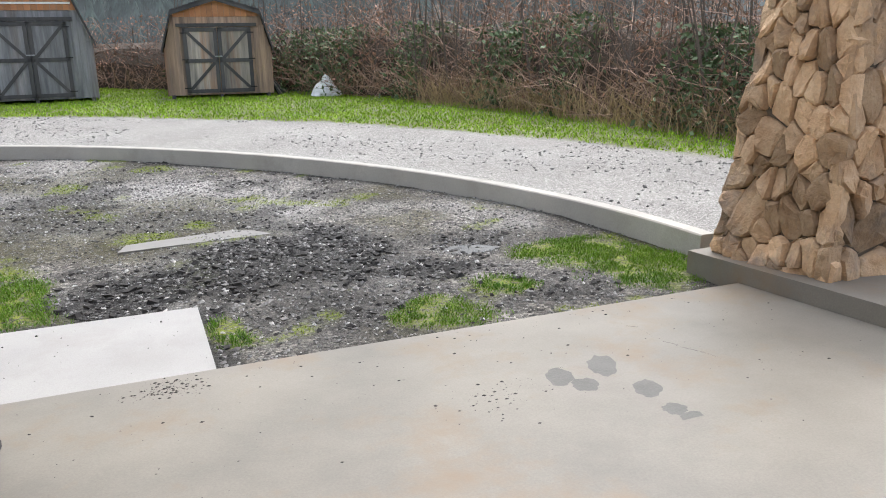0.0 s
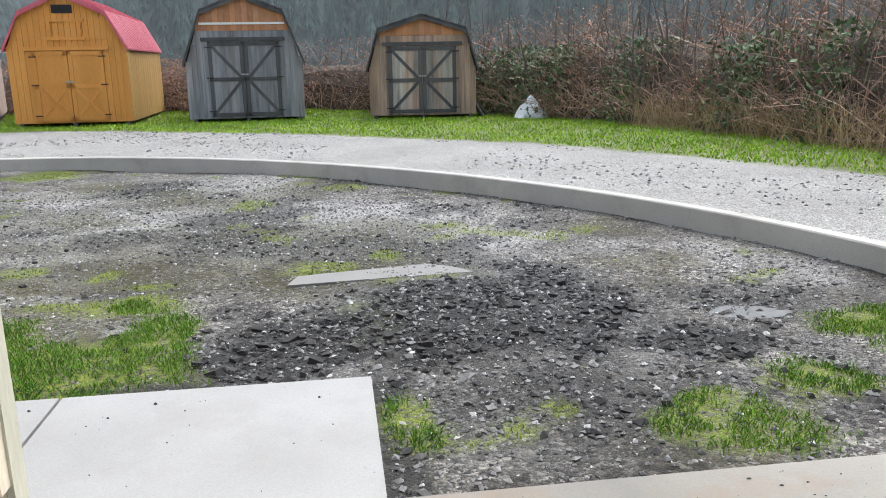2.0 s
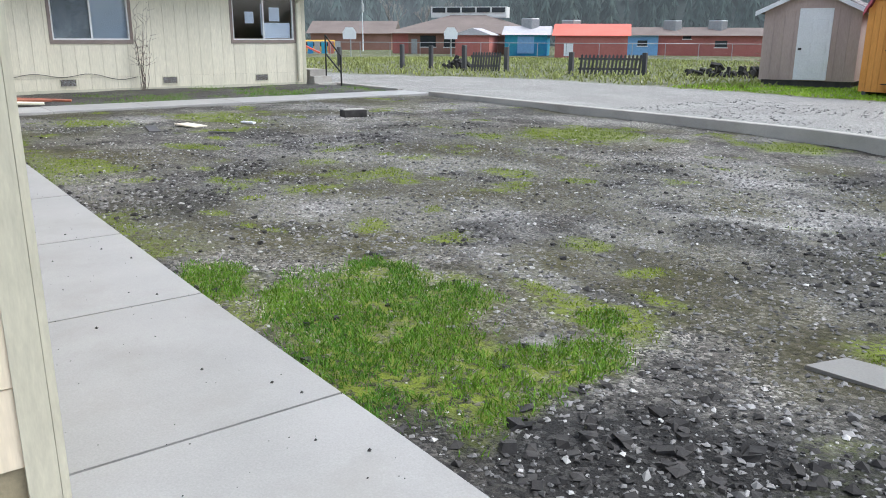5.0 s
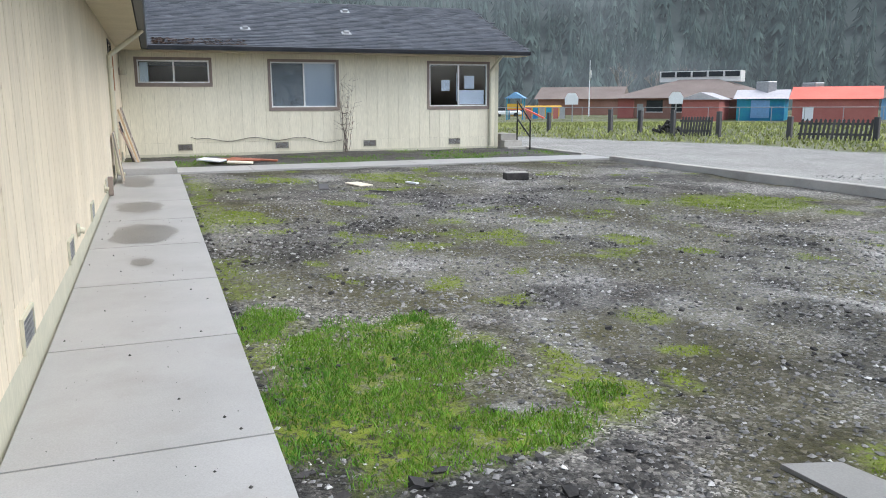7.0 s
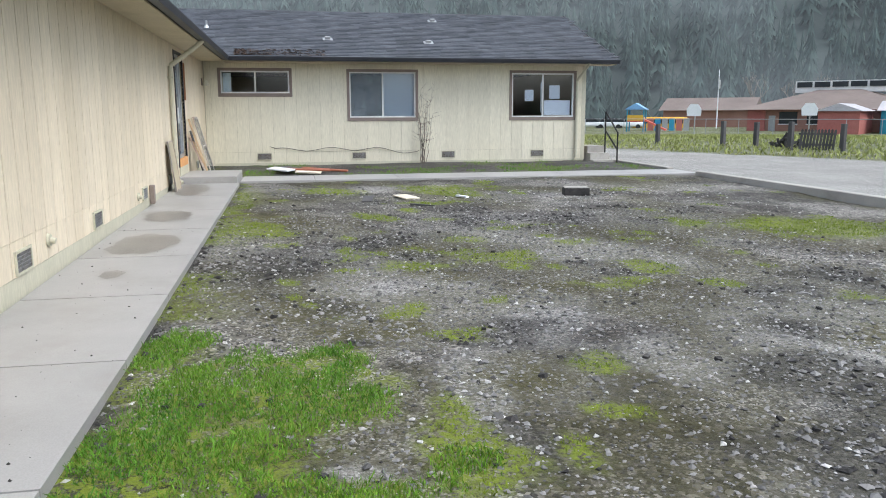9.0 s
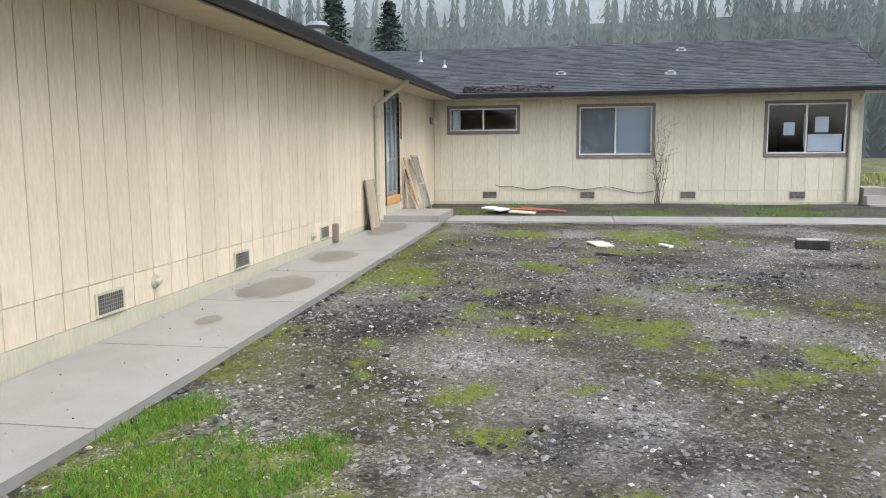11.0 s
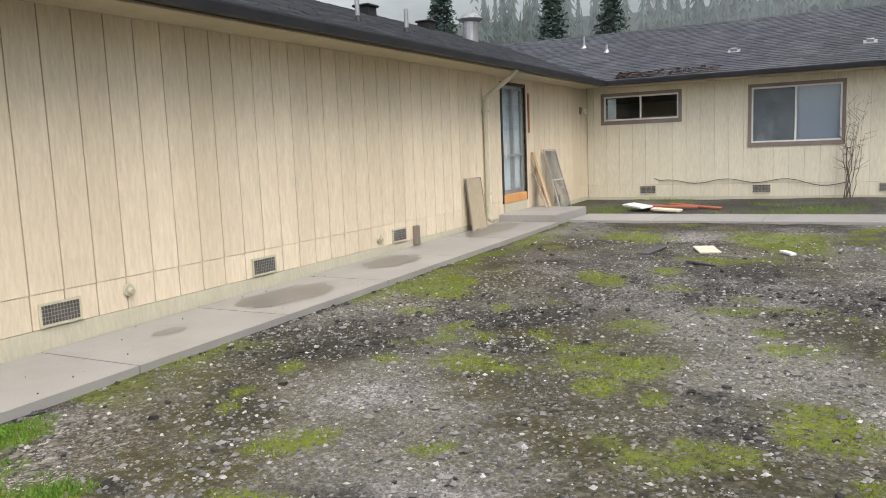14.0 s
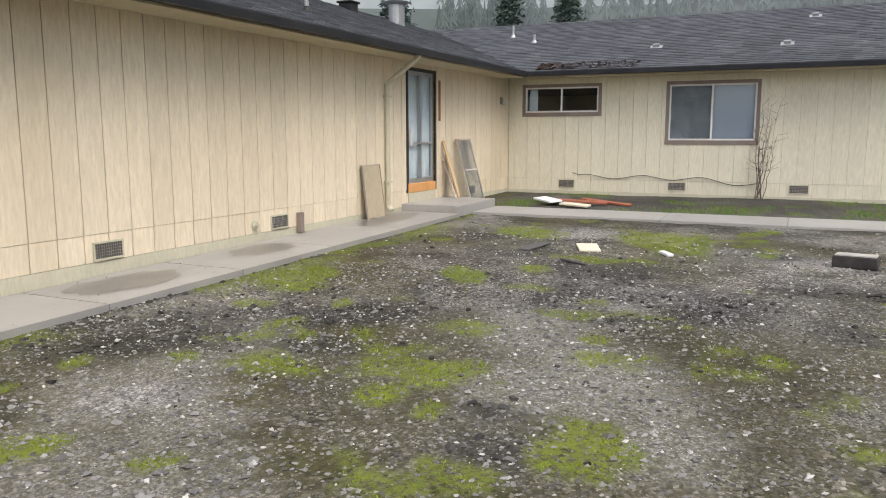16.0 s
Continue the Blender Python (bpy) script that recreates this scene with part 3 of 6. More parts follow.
path_in = [kerb_point(u / 40, -KW / 2) for u in range(41)] + [(x, 15.4 - KW / 2) for x in np.linspace(-6.5, -14.0, 6)]
path_out = [kerb_point(u / 40, KW / 2) for u in range(41)] + [(x, 15.4 + KW / 2) for x in np.linspace(-6.5, -14.0, 6)]
bm = bmesh.new()
ring = []
for (xi, yi), (xo, yo) in zip(path_in, path_out):
    e = 0.012
    ux, uy = (xo - xi) / KW, (yo - yi) / KW
    ring.append([bm.verts.new(c) for c in ((xi, yi, -0.15), (xi, yi, 0.19), (xi + ux * e, yi + uy * e, 0.203), (xo - ux * e, yo - uy * e, 0.203), (xo, yo, 0.19), (xo, yo, -0.15))])
for r, q in zip(ring, ring[1:]):
    for k in range(5):
        bm.faces.new((r[k], q[k], q[k + 1], r[k + 1]))
bm.faces.new(ring[0]), bm.faces.new(ring[-1])
bmesh.ops.recalc_face_normals(bm, faces=bm.faces)
part("kerb_run", bm, "kerb", kerb)
part("bed_kerb", bx(-18.6, -15.31, 15.3, 15.46, -0.1, 0.2, bevel=0.01), "kerb", kerb)


# ---- building ----
def wall_with_openings(name, along, at, inward, a, b, z0, z1, openings, label, core="siding_core", thick=0.15):
    """A wall along x or y with its outer core face at `at`; openings are (from, to, z0, z1)."""
    bm = bmesh.new()
    edges = sorted({a, b, *(o[0] for o in openings), *(o[1] for o in openings)})
    lo, hi = min(at, at + inward * thick), max(at, at + inward * thick)
    for p, q in zip(edges, edges[1:]):
        spans, z = [], z0
        for o in sorted(openings, key=lambda o: o[2]):
            if o[0] <= p + 1e-6 and o[1] >= q - 1e-6:
                spans.append((z, o[2]))
                z = o[3]
        spans.append((z, z1))
        for s, t in spans:
            if t - s > 1e-4:
                box(bm, p, q, lo, hi, s, t) if along == "x" else box(bm, lo, hi, p, q, s, t)
    return tagged(part(name, bm, core), label, "wall", kind="structure")


def siding(wall, along, at, outward, a, b, z0, zband, z1, openings, first, pitch=0.302, paint="siding", gap=0.006):
    """Grooved siding: every board between two grooves is a piece, and a lower skirt row."""
    n = int((b - a) / pitch) + 2
    for k in range(n):
        p, q = max(a, first + k * pitch + gap), min(b, first + (k + 1) * pitch - gap)
        if q - p < 0.03:
            continue
        for lo_z, hi_z, proud in ((z0, zband - 0.004, 0.014), (zband, z1, 0.019)):
            rects = [(p, q, lo_z, hi_z)]
            for o in openings:
                nxt = []
                for r in rects:
                    x0, x1, s, t = r
                    if o[0] >= x1 or o[1] <= x0 or o[2] >= t or o[3] <= s:
                        nxt.append(r)
                        continue
                    if o[0] > x0:
                        nxt.append((x0, o[0], s, t))
                    if o[1] < x1:
                        nxt.append((o[1], x1, s, t))
                    m0, m1 = max(x0, o[0]), min(x1, o[1])
                    if o[2] > s:
                        nxt.append((m0, m1, s, o[2]))
                    if o[3] < t:
                        nxt.append((m0, m1, o[3], t))
                rects = nxt
            for x0, x1, s, t in rects:
                if x1 - x0 < 0.01 or t - s < 0.01:
                    continue
                g0, g1 = sorted((at, at + outward * proud))
                bm = bx(x0, x1, g0, g1, s, t) if along == "x" else bx(g0, g1, x0, x1, s, t)
                part("siding_board", bm, paint, wall)


EAVE_Z, PITCH = 2.86, 0.37
ledge_dirt = part("joint_fill", bx(-13.4, 0.3, 4.46, 5.52, -0.1, 0.02), "dark_joint", walkway)
door_open = [(-14.80, -13.72, 0.47, 2.60)]
north = wall_with_openings("wall_north", "x", WALL_Y, -1, WING_X, CORNER_X, 0.0, 2.95, door_open, "cream grooved plywood siding wall of the long building")
siding(north, "x", WALL_Y, 1, WING_X + 0.02, CORNER_X - 0.09, 0.24, 0.52, 2.9, door_open, -18.93)
w_open = [(4.85, 6.55, 1.99, 2.55), (8.08, 9.82, 1.37, 2.54), (12.46, 14.22, 1.37, 2.54)]
wing = wall_with_openings("wall_wing", "y", WING_X, -1, WALL_Y, 14.55, 0.0, 2.95, w_open, "cream grooved siding wall of the far wing, sky light in its colour", "groove_lit")
siding(wing, "y", WING_X, 1, WALL_Y + 0.03, 14.46, 0.22, 0.50, 2.9, w_open, 4.3, 0.302, "siding_skylit", 0.0025)
east = wall_with_openings("wall_east", "y", CORNER_X, -1, -3.9, WALL_Y - 0.15, 0.0, 2.95, [], "cream siding end wall beside the porch")
siding(east, "y", CORNER_X, 1, -3.9, WALL_Y - 0.09, 0.26, 0.52, 2.9, [], -3.9)
wing_end = wall_with_openings("wall_wing_end", "x", 14.55, -1, -26.0, WING_X - 0.15, 0.0, 2.95, [], "cream siding end wall of the wing")
for nm, args in (("wall_back", (-26.0, CORNER_X, -3.95, -3.8, 0, 2.95)), ("wall_west", (-26.15, -26.0, -3.9, 14.55, 0, 2.95))):
    tagged(part(nm, bx(*args), "siding"), "plain cream rear wall", "wall", kind="structure")
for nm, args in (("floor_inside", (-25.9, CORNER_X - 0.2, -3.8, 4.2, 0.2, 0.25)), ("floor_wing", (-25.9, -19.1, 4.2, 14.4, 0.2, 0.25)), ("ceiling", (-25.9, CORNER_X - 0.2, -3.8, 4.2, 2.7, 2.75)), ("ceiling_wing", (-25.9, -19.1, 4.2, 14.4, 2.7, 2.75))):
    tagged(part(nm, bx(*args), "interior"), "plain interior surface, dark of an unlit room in its colour", nm.split("_")[0], kind="structure")
trim = thing("trim", "cream corner boards and brown eave trim", "trim", kind="structure")
part("corner_board", bx(CORNER_X - 0.09, CORNER_X + 0.02, WALL_Y, WALL_Y + 0.024, 0.11, 2.9), "trim_cream", trim)
part("corner_board", bx(CORNER_X, CORNER_X + 0.024, WALL_Y - 0.09, WALL_Y - 0.002, 0.11, 2.9), "trim_cream", trim)
part("corner_board", bx(WING_X, WING_X + 0.025, 14.46, 14.57, 0.2, 2.9), "trim_cream", trim)
part("foundation", bx(WING_X + 0.02, CORNER_X - 0.1, WALL_Y, WALL_Y + 0.012, -0.05, 0.236), "trim_cream", trim)
part("foundation", bx(WING_X, WING_X + 0.012, WALL_Y + 0.014, 14.55, -0.05, 0.216), "trim_cream", trim)


def roof_sheet(name, frame_m, length, run, valley, gable_hi, label):
    """A roof slope. Local x runs along the eave, y up the slope in plan; clip(x, y) keeps what lies on the right side of a valley."""
    up = math.sqrt(1 + PITCH * PITCH)
    holder = thing(name, label, "roof", frame_m, kind="structure")
    deck = bmesh.new()
    pts = valley
    lo = [deck.verts.new((x, y, y * PITCH)) for x, y in pts]
    hi = [deck.verts.new((x, y, y * PITCH - 0.09)) for x, y in pts]
    deck.faces.new(lo), deck.faces.new(hi[::-1])
    for i in range(len(pts)):
        j = (i + 1) % len(pts)
        deck.faces.new((lo[i], lo[j], hi[j], hi[i]))
    bmesh.ops.recalc_face_normals(deck, faces=deck.faces)
    part("roof_deck", deck, "roof_deck", holder)
    verts, faces = [], []
    rng = random.Random(4)
    exp, wid = 0.135, 0.31
    xa, xb = min(p[0] for p in pts), max(p[0] for p in pts)

    def inside(x, y):
        k, c = len(pts), False
        for i in range(k):
            (x0, y0), (x1, y1) = pts[i], pts[(i + 1) % k]
            if (y0 > y) != (y1 > y) and x < (x1 - x0) * (y - y0) / (y1 - y0) + x0:
                c = not c
        return c
    rows = int(run * up / exp)
    for r in range(rows):
        y0, y1 = r * exp / up - 0.02, (r + 1.15) * exp / up
        x = xa - rng.random() * wid
        while x < xb:
            w = wid * rng.uniform(0.75, 1.2)
            if inside(x + w / 2, (y0 + y1) / 2 + 0.01):
                j = rng.uniform(-0.008, 0.008)
                t0, t1 = 0.016 + rng.uniform(0, 0.008), 0.004
                i = len(verts)
                for (px, py, h) in ((x, y0 + j, t0), (x + w - 0.006, y0 + j, t0), (x + w - 0.006, y1, t1), (x, y1, t1), (x, y0 + j, 0), (x + w - 0.006, y0 + j, 0)):
                    verts.append((px, py, py * PITCH + h))
                faces += [(i, i + 1, i + 2, i + 3), (i, i + 4, i + 5, i + 1)]
            x += w
    tagged(raw("shingles", verts, faces, "shingle", holder), kind="stuff")
    return holder


# main slope: eave line at y 5.0, from x -0.35 to the valley; ridge at y 0.4
EY, EX, RUN = 5.0, -18.25, 4.5
m_main = Matrix.Translation((0, EY, EAVE_Z)) @ Matrix.Rotation(math.pi, 4, "Z")
roof_sheet("roof_main", m_main, 20, RUN, [(0.3, 0), (-EX, 0), (-EX + RUN, RUN), (0.3, RUN)], None, "dark grey asphalt shingle roof slope of the long building")
m_wing = Matrix.Translation((EX, 0, EAVE_Z)) @ Matrix.Rotation(math.pi / 2, 4, "Z")
roof_sheet("roof_wing", m_wing, 12, RUN, [(EY, 0), (15.25, 0), (15.25, RUN), (EY - RUN, RUN)], None, "dark grey asphalt shingle roof slope of the wing")
for nm, pts, ax, a, b in (("roof_main_back", [(0.5, EAVE_Z + RUN * PITCH), (-4.5, EAVE_Z - 0.19), (-4.5, EAVE_Z - 0.28), (0.5, EAVE_Z + RUN * PITCH - 0.09)], "x", -26, -0.3), ("roof_wing_back", [(EX - RUN, EAVE_Z + RUN * PITCH), (-27.2, EAVE_Z), (-27.2, EAVE_Z - 0.09), (EX - RUN, EAVE_Z + RUN * PITCH - 0.09)], "y", 0.2, 15.25)):
    tagged(part(nm, prism(bmesh.new(), pts, ax, a, b), "roof_deck"), "dark shingle rear roof slope", "roof", kind="structure")
gutter = thing("gutter", "dark painted metal gutter along the eaves", "gutter", kind="structure")
prof = [(0, -0.1), (0.11, -0.1), (0.13, -0.02), (0.13, 0.0), (0.115, 0.0), (0.1, -0.085), (0.012, -0.085), (0.012, 0.0), (0, 0)]
part("gutter_run", prism(bmesh.new(), [(EY + p, EAVE_Z + 0.005 + z) for p, z in prof], "x", EX + 0.02, -0.3), "gutter", gutter)
part("gutter_run", prism(bmesh.new(), [(EX + p, EAVE_Z + 0.005 + z) for p, z in prof], "y", EY + 0.02, 15.25), "gutter", gutter)
part("soffit", bx(EX, -0.3, WALL_Y + 0.03, EY - 0.02, EAVE_Z - 0.12, EAVE_Z - 0.1), "soffit", gutter)
part("soffit", bx(WING_X + 0.03, EX - 0.01, EY, 15.2, EAVE_Z - 0.12, EAVE_Z - 0.1), "soffit", gutter)
gab = [(WING_X, EAVE_Z - 0.1), (EX - RUN, EAVE_Z + RUN * PITCH - 0.1), (-26.0, EAVE_Z - 0.1)]
tagged(part("gable_wing", prism(bmesh.new(), gab, "y", 14.45, 14.55), "siding"), "cream siding gable of the wing", "wall", kind="structure")
part("rake_board", prism(bmesh.new(), [(EX, EAVE_Z - 0.1), (EX - RUN, EAVE_Z + RUN * PITCH - 0.1), (EX - RUN, EAVE_Z + RUN * PITCH + 0.02), (EX, EAVE_Z + 0.01)], "y", 15.252, 15.28), "gutter", trim)


def window(name, y0, y1, z0, z1, label, blind=None):
    w = thing(name, label, "window", kind="structure")
    x = WING_X
    t = 0.07
    bm = bmesh.new()
    for a in ((y0 - t, y1 + t, z0 - t - 0.02, z0), (y0 - t, y1 + t, z1, z1 + t), (y0 - t, y0, z0, z1), (y1, y1 + t, z0, z1)):
        box(bm, x, x + 0.035, *a)
    part("casing", bm, "trim_brown", w)
    bm = bmesh.new()
    f = 0.035
    for a in ((y0, y1, z0, z0 + f), (y0, y1, z1 - f, z1), (y0, y0 + f, z0 + f, z1 - f), (y1 - f, y1, z0 + f, z1 - f), ((y0 + y1) / 2 - 0.02, (y0 + y1) / 2 + 0.02, z0 + f, z1 - f)):
        box(bm, x - 0.05, x + 0.01, *a)
    part("window_frame", bm, "white_vinyl", w)
    for a, b, d in ((y0 + f, (y0 + y1) / 2 - 0.02, -0.03), ((y0 + y1) / 2 + 0.02, y1 - f, -0.015)):
        pane = part("pane", bx(x + d - 0.003, x + d, a, b, z0 + f, z1 - f), "glass", w)
        pane.visible_shadow = False
    if blind == "slats":
        part("fly_screen", bx(x - 0.012, x - 0.009, y0 + f, (y0 + y1) / 2 - 0.02, z0 + f, z1 - f), "screen_mesh", w, "dark fly screen").visible_shadow = False
        verts, faces = [], []
        z = z0 + 0.03
        while z < z1 - 0.03:
            i = len(verts)
            verts += [(x - 0.1, y0 + 0.03, z), (x - 0.1, y1 - 0.03, z), (x - 0.085, y1 - 0.03, z + 0.024), (x - 0.085, y0 + 0.03, z + 0.024)]
            faces.append((i, i + 1, i + 2, i + 3))
            z += 0.025
        raw("blind_slats", verts, faces, "blind", w)
    return w


window("window_1", *w_open[0], "high sliding window with brown casing and dark panes")
window("window_2", *w_open[1], "sliding window with closed blue-grey slat blind", "slats")
window("window_3", *w_open[2], "sliding window with papers taped inside the glass")


# ---- sheds ----
def shed_roof_outline(w, wall_h, knee_h, knee_x, top):
    return [(-w / 2, wall_h), (-knee_x, knee_h), (0, top), (knee_x, knee_h), (w / 2, wall_h)]


def barn_shed(label, m, w, depth, wall_h, knee_h, knee_x, top, wall, gable_mat, door_mat, brace_mat, roof_mat, door_w, door_h, ribs):
    """Gambrel shed; local origin at the middle of the front base, front faces local -y."""
    s = thing("barn_shed", label, "shed", m)
    out = shed_roof_outline(w, wall_h, knee_h, knee_x, top)

    def height(x):
        x = abs(x)
        return top + (knee_h - top) * x / knee_x if x < knee_x else knee_h + (wall_h - knee_h) * (x - knee_x) / (w / 2 - knee_x)
    part("body", prism(bmesh.new(), [(-w / 2 + 0.02, 0.12), (w / 2 - 0.02, 0.12)] + [(x * 0.99, z - 0.02) for x, z in out[::-1]], "y", 0.03, depth), wall, s)
    for k in range(3):
        part("skid", bx(-w / 2 + 0.1 + k * (w / 2 - 0.15), -w / 2 + 0.2 + k * (w / 2 - 0.15), 0, depth, 0, 0.12), "wood_dark", s)
    n = max(6, int(w / 0.16))
    for k in range(n):
        x0, x1 = -w / 2 + k * w / n + 0.004, -w / 2 + (k + 1) * w / n - 0.004
        zs = (height(x0), height(x1))
        split = min(door_h + 0.42, min(zs))
        part("wall_board", prism(bmesh.new(), [(x0, 0.1), (x1, 0.1), (x1, split), (x0, split)], "y", 0, 0.028), wall, s)
        if min(zs) > split + 0.03:
            part("gable_board", prism(bmesh.new(), [(x0, split + 0.01), (x1, split + 0.01), (x1, zs[1] - 0.01), (x0, zs[0] - 0.01)], "y", -0.006, 0.028), gable_mat, s)
    for sgn, k0 in ((-1, 0), (1, 4)):
        xs = sgn * w / 2
        for j in range(max(3, int(depth / 0.4))):
            d0, d1 = j * depth / max(3, int(depth / 0.4)), (j + 1) * depth / max(3, int(depth / 0.4))
            part("side_board", bx(min(xs, xs + sgn * 0.015), max(xs, xs + sgn * 0.015), d0 + 0.03, d1, 0.1, wall_h), wall if wall != "shed_orange" else "shed_tan", s)
    for i in range(4):
        (xa, za), (xb, zb) = out[i], out[i + 1]
        if i == 0:
            xa, za = xa - 0.08, za - 0.12
        if i == 3:
            xb, zb = xb + 0.08, zb - 0.12
        bm = prism(bmesh.new(), [(xa, za), (xb, zb), (xb, zb + 0.06), (xa, za + 0.06)], "y", -0.12, depth + 0.1)
        panel = part("roof_panel", bm, roof_mat, s)
        d = Vector((xb - xa, zb - za))
        cnt = 7 if not ribs else 0
        for q in range(cnt):
            pa, pb = q / cnt, (q + 1.1) / cnt
            if i < 2:
                p0, p1 = (xa + d.x * pa, za + d.y * pa + 0.085), (xa + d.x * min(1, pb), za + d.y * min(1, pb) + 0.065)
            else:
                p0, p1 = (xb - d.x * pa, zb - d.y * pa + 0.085), (xb - d.x * min(1, pb), zb - d.y * min(1, pb) + 0.065)
            part("shingle_course", prism(bmesh.new(), [p0, p1, (p1[0], p1[1] - 0.025), (p0[0], p0[1] - 0.025)], "y", -0.14, depth + 0.12), roof_mat, panel)
        if ribs:
            for q in range(int(depth / 0.3)):
                part("rib", prism(bmesh.new(), [(xa, za + 0.06), (xb, zb + 0.06), (xb, zb + 0.085), (xa, za + 0.085)], "y", q * 0.3, q * 0.3 + 0.04), roof_mat, panel)
        part("fascia", prism(bmesh.new(), [(xa, za - 0.08), (xb, zb - 0.08), (xb, zb + 0.0), (xa, za + 0.0)], "y", -0.14, -0.121), roof_mat if ribs else "wood_dark", s)
    part("lintel_board", bx(-door_w / 2 - 0.18, door_w / 2 + 0.18, -0.06, 0, door_h + 0.14, door_h + 0.24), brace_mat, s)
    for sgn in (-1, 1):
        x0, x1 = sorted((0.01 * sgn, door_w / 2 * sgn))
        leaf = part("door_leaf", bx(x0, x1, -0.03, -0.002, 0.14, door_h + 0.12), door_mat, s)
        wd = 0.11
        for a in ((x0, x1, 0.16, 0.16 + wd), (x0, x1, door_h, door_h + wd), (x0, x1, door_h * 0.54, door_h * 0.54 + wd), (x0, x0 + wd, 0.16, door_h + wd), (x1 - wd, x1, 0.16, door_h + wd)):
            part("batten", bx(a[0], a[1], -0.05, -0.031, a[2], a[3]), brace_mat, leaf)
        mid, hi, lo = door_h * 0.54, door_h, 0.16 + wd
        for (za, zb) in ((lo, mid), (mid + wd, hi)):
            xi, xo = (x0 + wd, x1 - wd) if sgn > 0 else (x1 - wd, x0 + wd)
            pairs = [((xi, zb), (xo, za))] if za == lo else [((xi, za), (xo, zb))]
            if brace_mat == "shed_orange":
                pairs = [((xi, za), (xo, zb)), ((xi, zb), (xo, za))] if za == lo else []
            for p, q in pairs:
                dv = (Vector(q) - Vector(p)).normalized() * 0.045
                nv = Vector((-dv.y, dv.x))
                part("brace", prism(bmesh.new(), [tuple(Vector(p) - nv), tuple(Vector(q) - nv), tuple(Vector(q) + nv), tuple(Vector(p) + nv)], "y", -0.046, -0.031), brace_mat, leaf)
        for z in (0.3, door_h * 0.58, door_h - 0.05):
            part("hinge", bx(*sorted((sgn * (door_w / 2 - 0.12), sgn * (door_w / 2 + 0.08))), -0.058, -0.05, z, z + 0.03), "black_metal", leaf)
    part("latch", bx(-0.12, 0.1, -0.07, -0.05, door_h * 0.62, door_h * 0.62 + 0.035), "metal_grey", s)
    return s


s_orange = barn_shed("honey stained barn shed with red metal roof", pose(-7.2, 25.9, 0, 0, 0, 3), 3.2, 6.0, 2.25, 3.15, 1.15, 3.7, "shed_orange", "shed_orange", "shed_orange", "shed_orange", "red_metal", 1.9, 2.0, True)
part("gable_vent", bx(-0.27, 0.27, -0.04, 0.0, 3.15, 3.38), "black_metal", s_orange)
for a in ((-0.55, 0.55, 2.42, 2.5), (-0.55, 0.55, 2.92, 3.0), (-0.45, -0.35, 2.5, 2.92), (0.35, 0.45, 2.5, 2.92)):
    part("loft_trim", bx(a[0], a[1], -0.05, -0.005, a[2], a[3]), "shed_orange", s_orange)
s_slate = barn_shed("weathered blue-grey barn shed with dark double doors", pose(-2.3, 26.0, 0, 0, 0, 2), 3.35, 4.5, 1.75, 3.15, 1.18, 3.6, "wood_slate", "wood_red", "wood_slate", "wood_dark", "wood_dark", 2.05, 2.2, False)
part("gable_batten", bx(-1.22, 1.22, -0.04, -0.01, 2.8, 2.86), "white_vinyl", s_slate)
s_grey = barn_shed("weathered silver board barn shed with shingled roof", pose(2.9, 25.3, 0, 0, 0, -6), 3.15, 4.0, 1.5, 2.55, 1.3, 2.95, "wood_rust", "wood_red", "wood_grey", "wood_dark", "wood_dark", 2.0, 1.98, False)
s_tan = thing("garden_shed", "taupe gabled garden shed with white door", "shed", pose(-11.45, 27.9, 0, 0, 0, 18))
sw, sd, sh, st = 2.75, 3.6, 2.3, 2.95
part("body", prism(bmesh.new(), [(-sw / 2, 0.2), (sw / 2, 0.2), (sw / 2, sh), (0, st - 0.06), (-sw / 2, sh)], "y", 0, sd), "shed_pink", s_tan)
for k in range(9):
    x0 = -sw / 2 + k * sw / 9
    if abs(x0 + sw / 18 - 0.1) > 0.5:
        part("wall_board", bx(x0 + 0.006, x0 + sw / 9 - 0.006, -0.014, 0, 0.2, sh - 0.02), "shed_pink", s_tan)
part("skid_base", bx(-sw / 2 + 0.08, sw / 2 - 0.08, 0.08, sd - 0.1, 0, 0.2), "wood_dark", s_tan)
for sg in (-1, 1):
    pts = [(0, st), (sg * (sw / 2 + 0.22), sh - 0.1), (sg * (sw / 2 + 0.22), sh - 0.03), (0, st + 0.07)]
    rp = part("roof_panel", prism(bmesh.new(), pts, "y", -0.2, sd + 0.2), "roof_grey", s_tan)
    for q in range(8):
        f0, f1 = q / 8, (q + 1.1) / 8
        L = Vector((sg * (sw / 2 + 0.22), sh - 0.03 - st - 0.07))
        p0, p1 = (L.x * f0, st + 0.075 + L.y * f0), (L.x * min(1, f1), st + 0.09 + L.y * min(1, f1))
        part("shingle_course", prism(bmesh.new(), [p0, p1, (p1[0], p1[1] + 0.012), (p0[0], p0[1] + 0.012)], "y", -0.2, sd + 0.2), "roof_grey", rp)
    part("fascia", prism(bmesh.new(), [(0, st - 0.06), (sg * (sw / 2 + 0.24), sh - 0.17), (sg * (sw / 2 + 0.24), sh - 0.03), (0, st + 0.07)], "y", -0.225, -0.202), "white_paint", s_tan)
sdoor = part("door", bx(-0.35, 0.6, -0.04, 0, 0.22, 2.35, bevel=0.006), "white_paint", s_tan, "white panelled door")
for z in (0.42, 0.95, 1.62):
    for x in (-0.24, 0.19):
        part("door_panel", bx(x, x + 0.3, -0.052, -0.04, z, z + 0.4, bevel=0.005), "white_paint", sdoor)
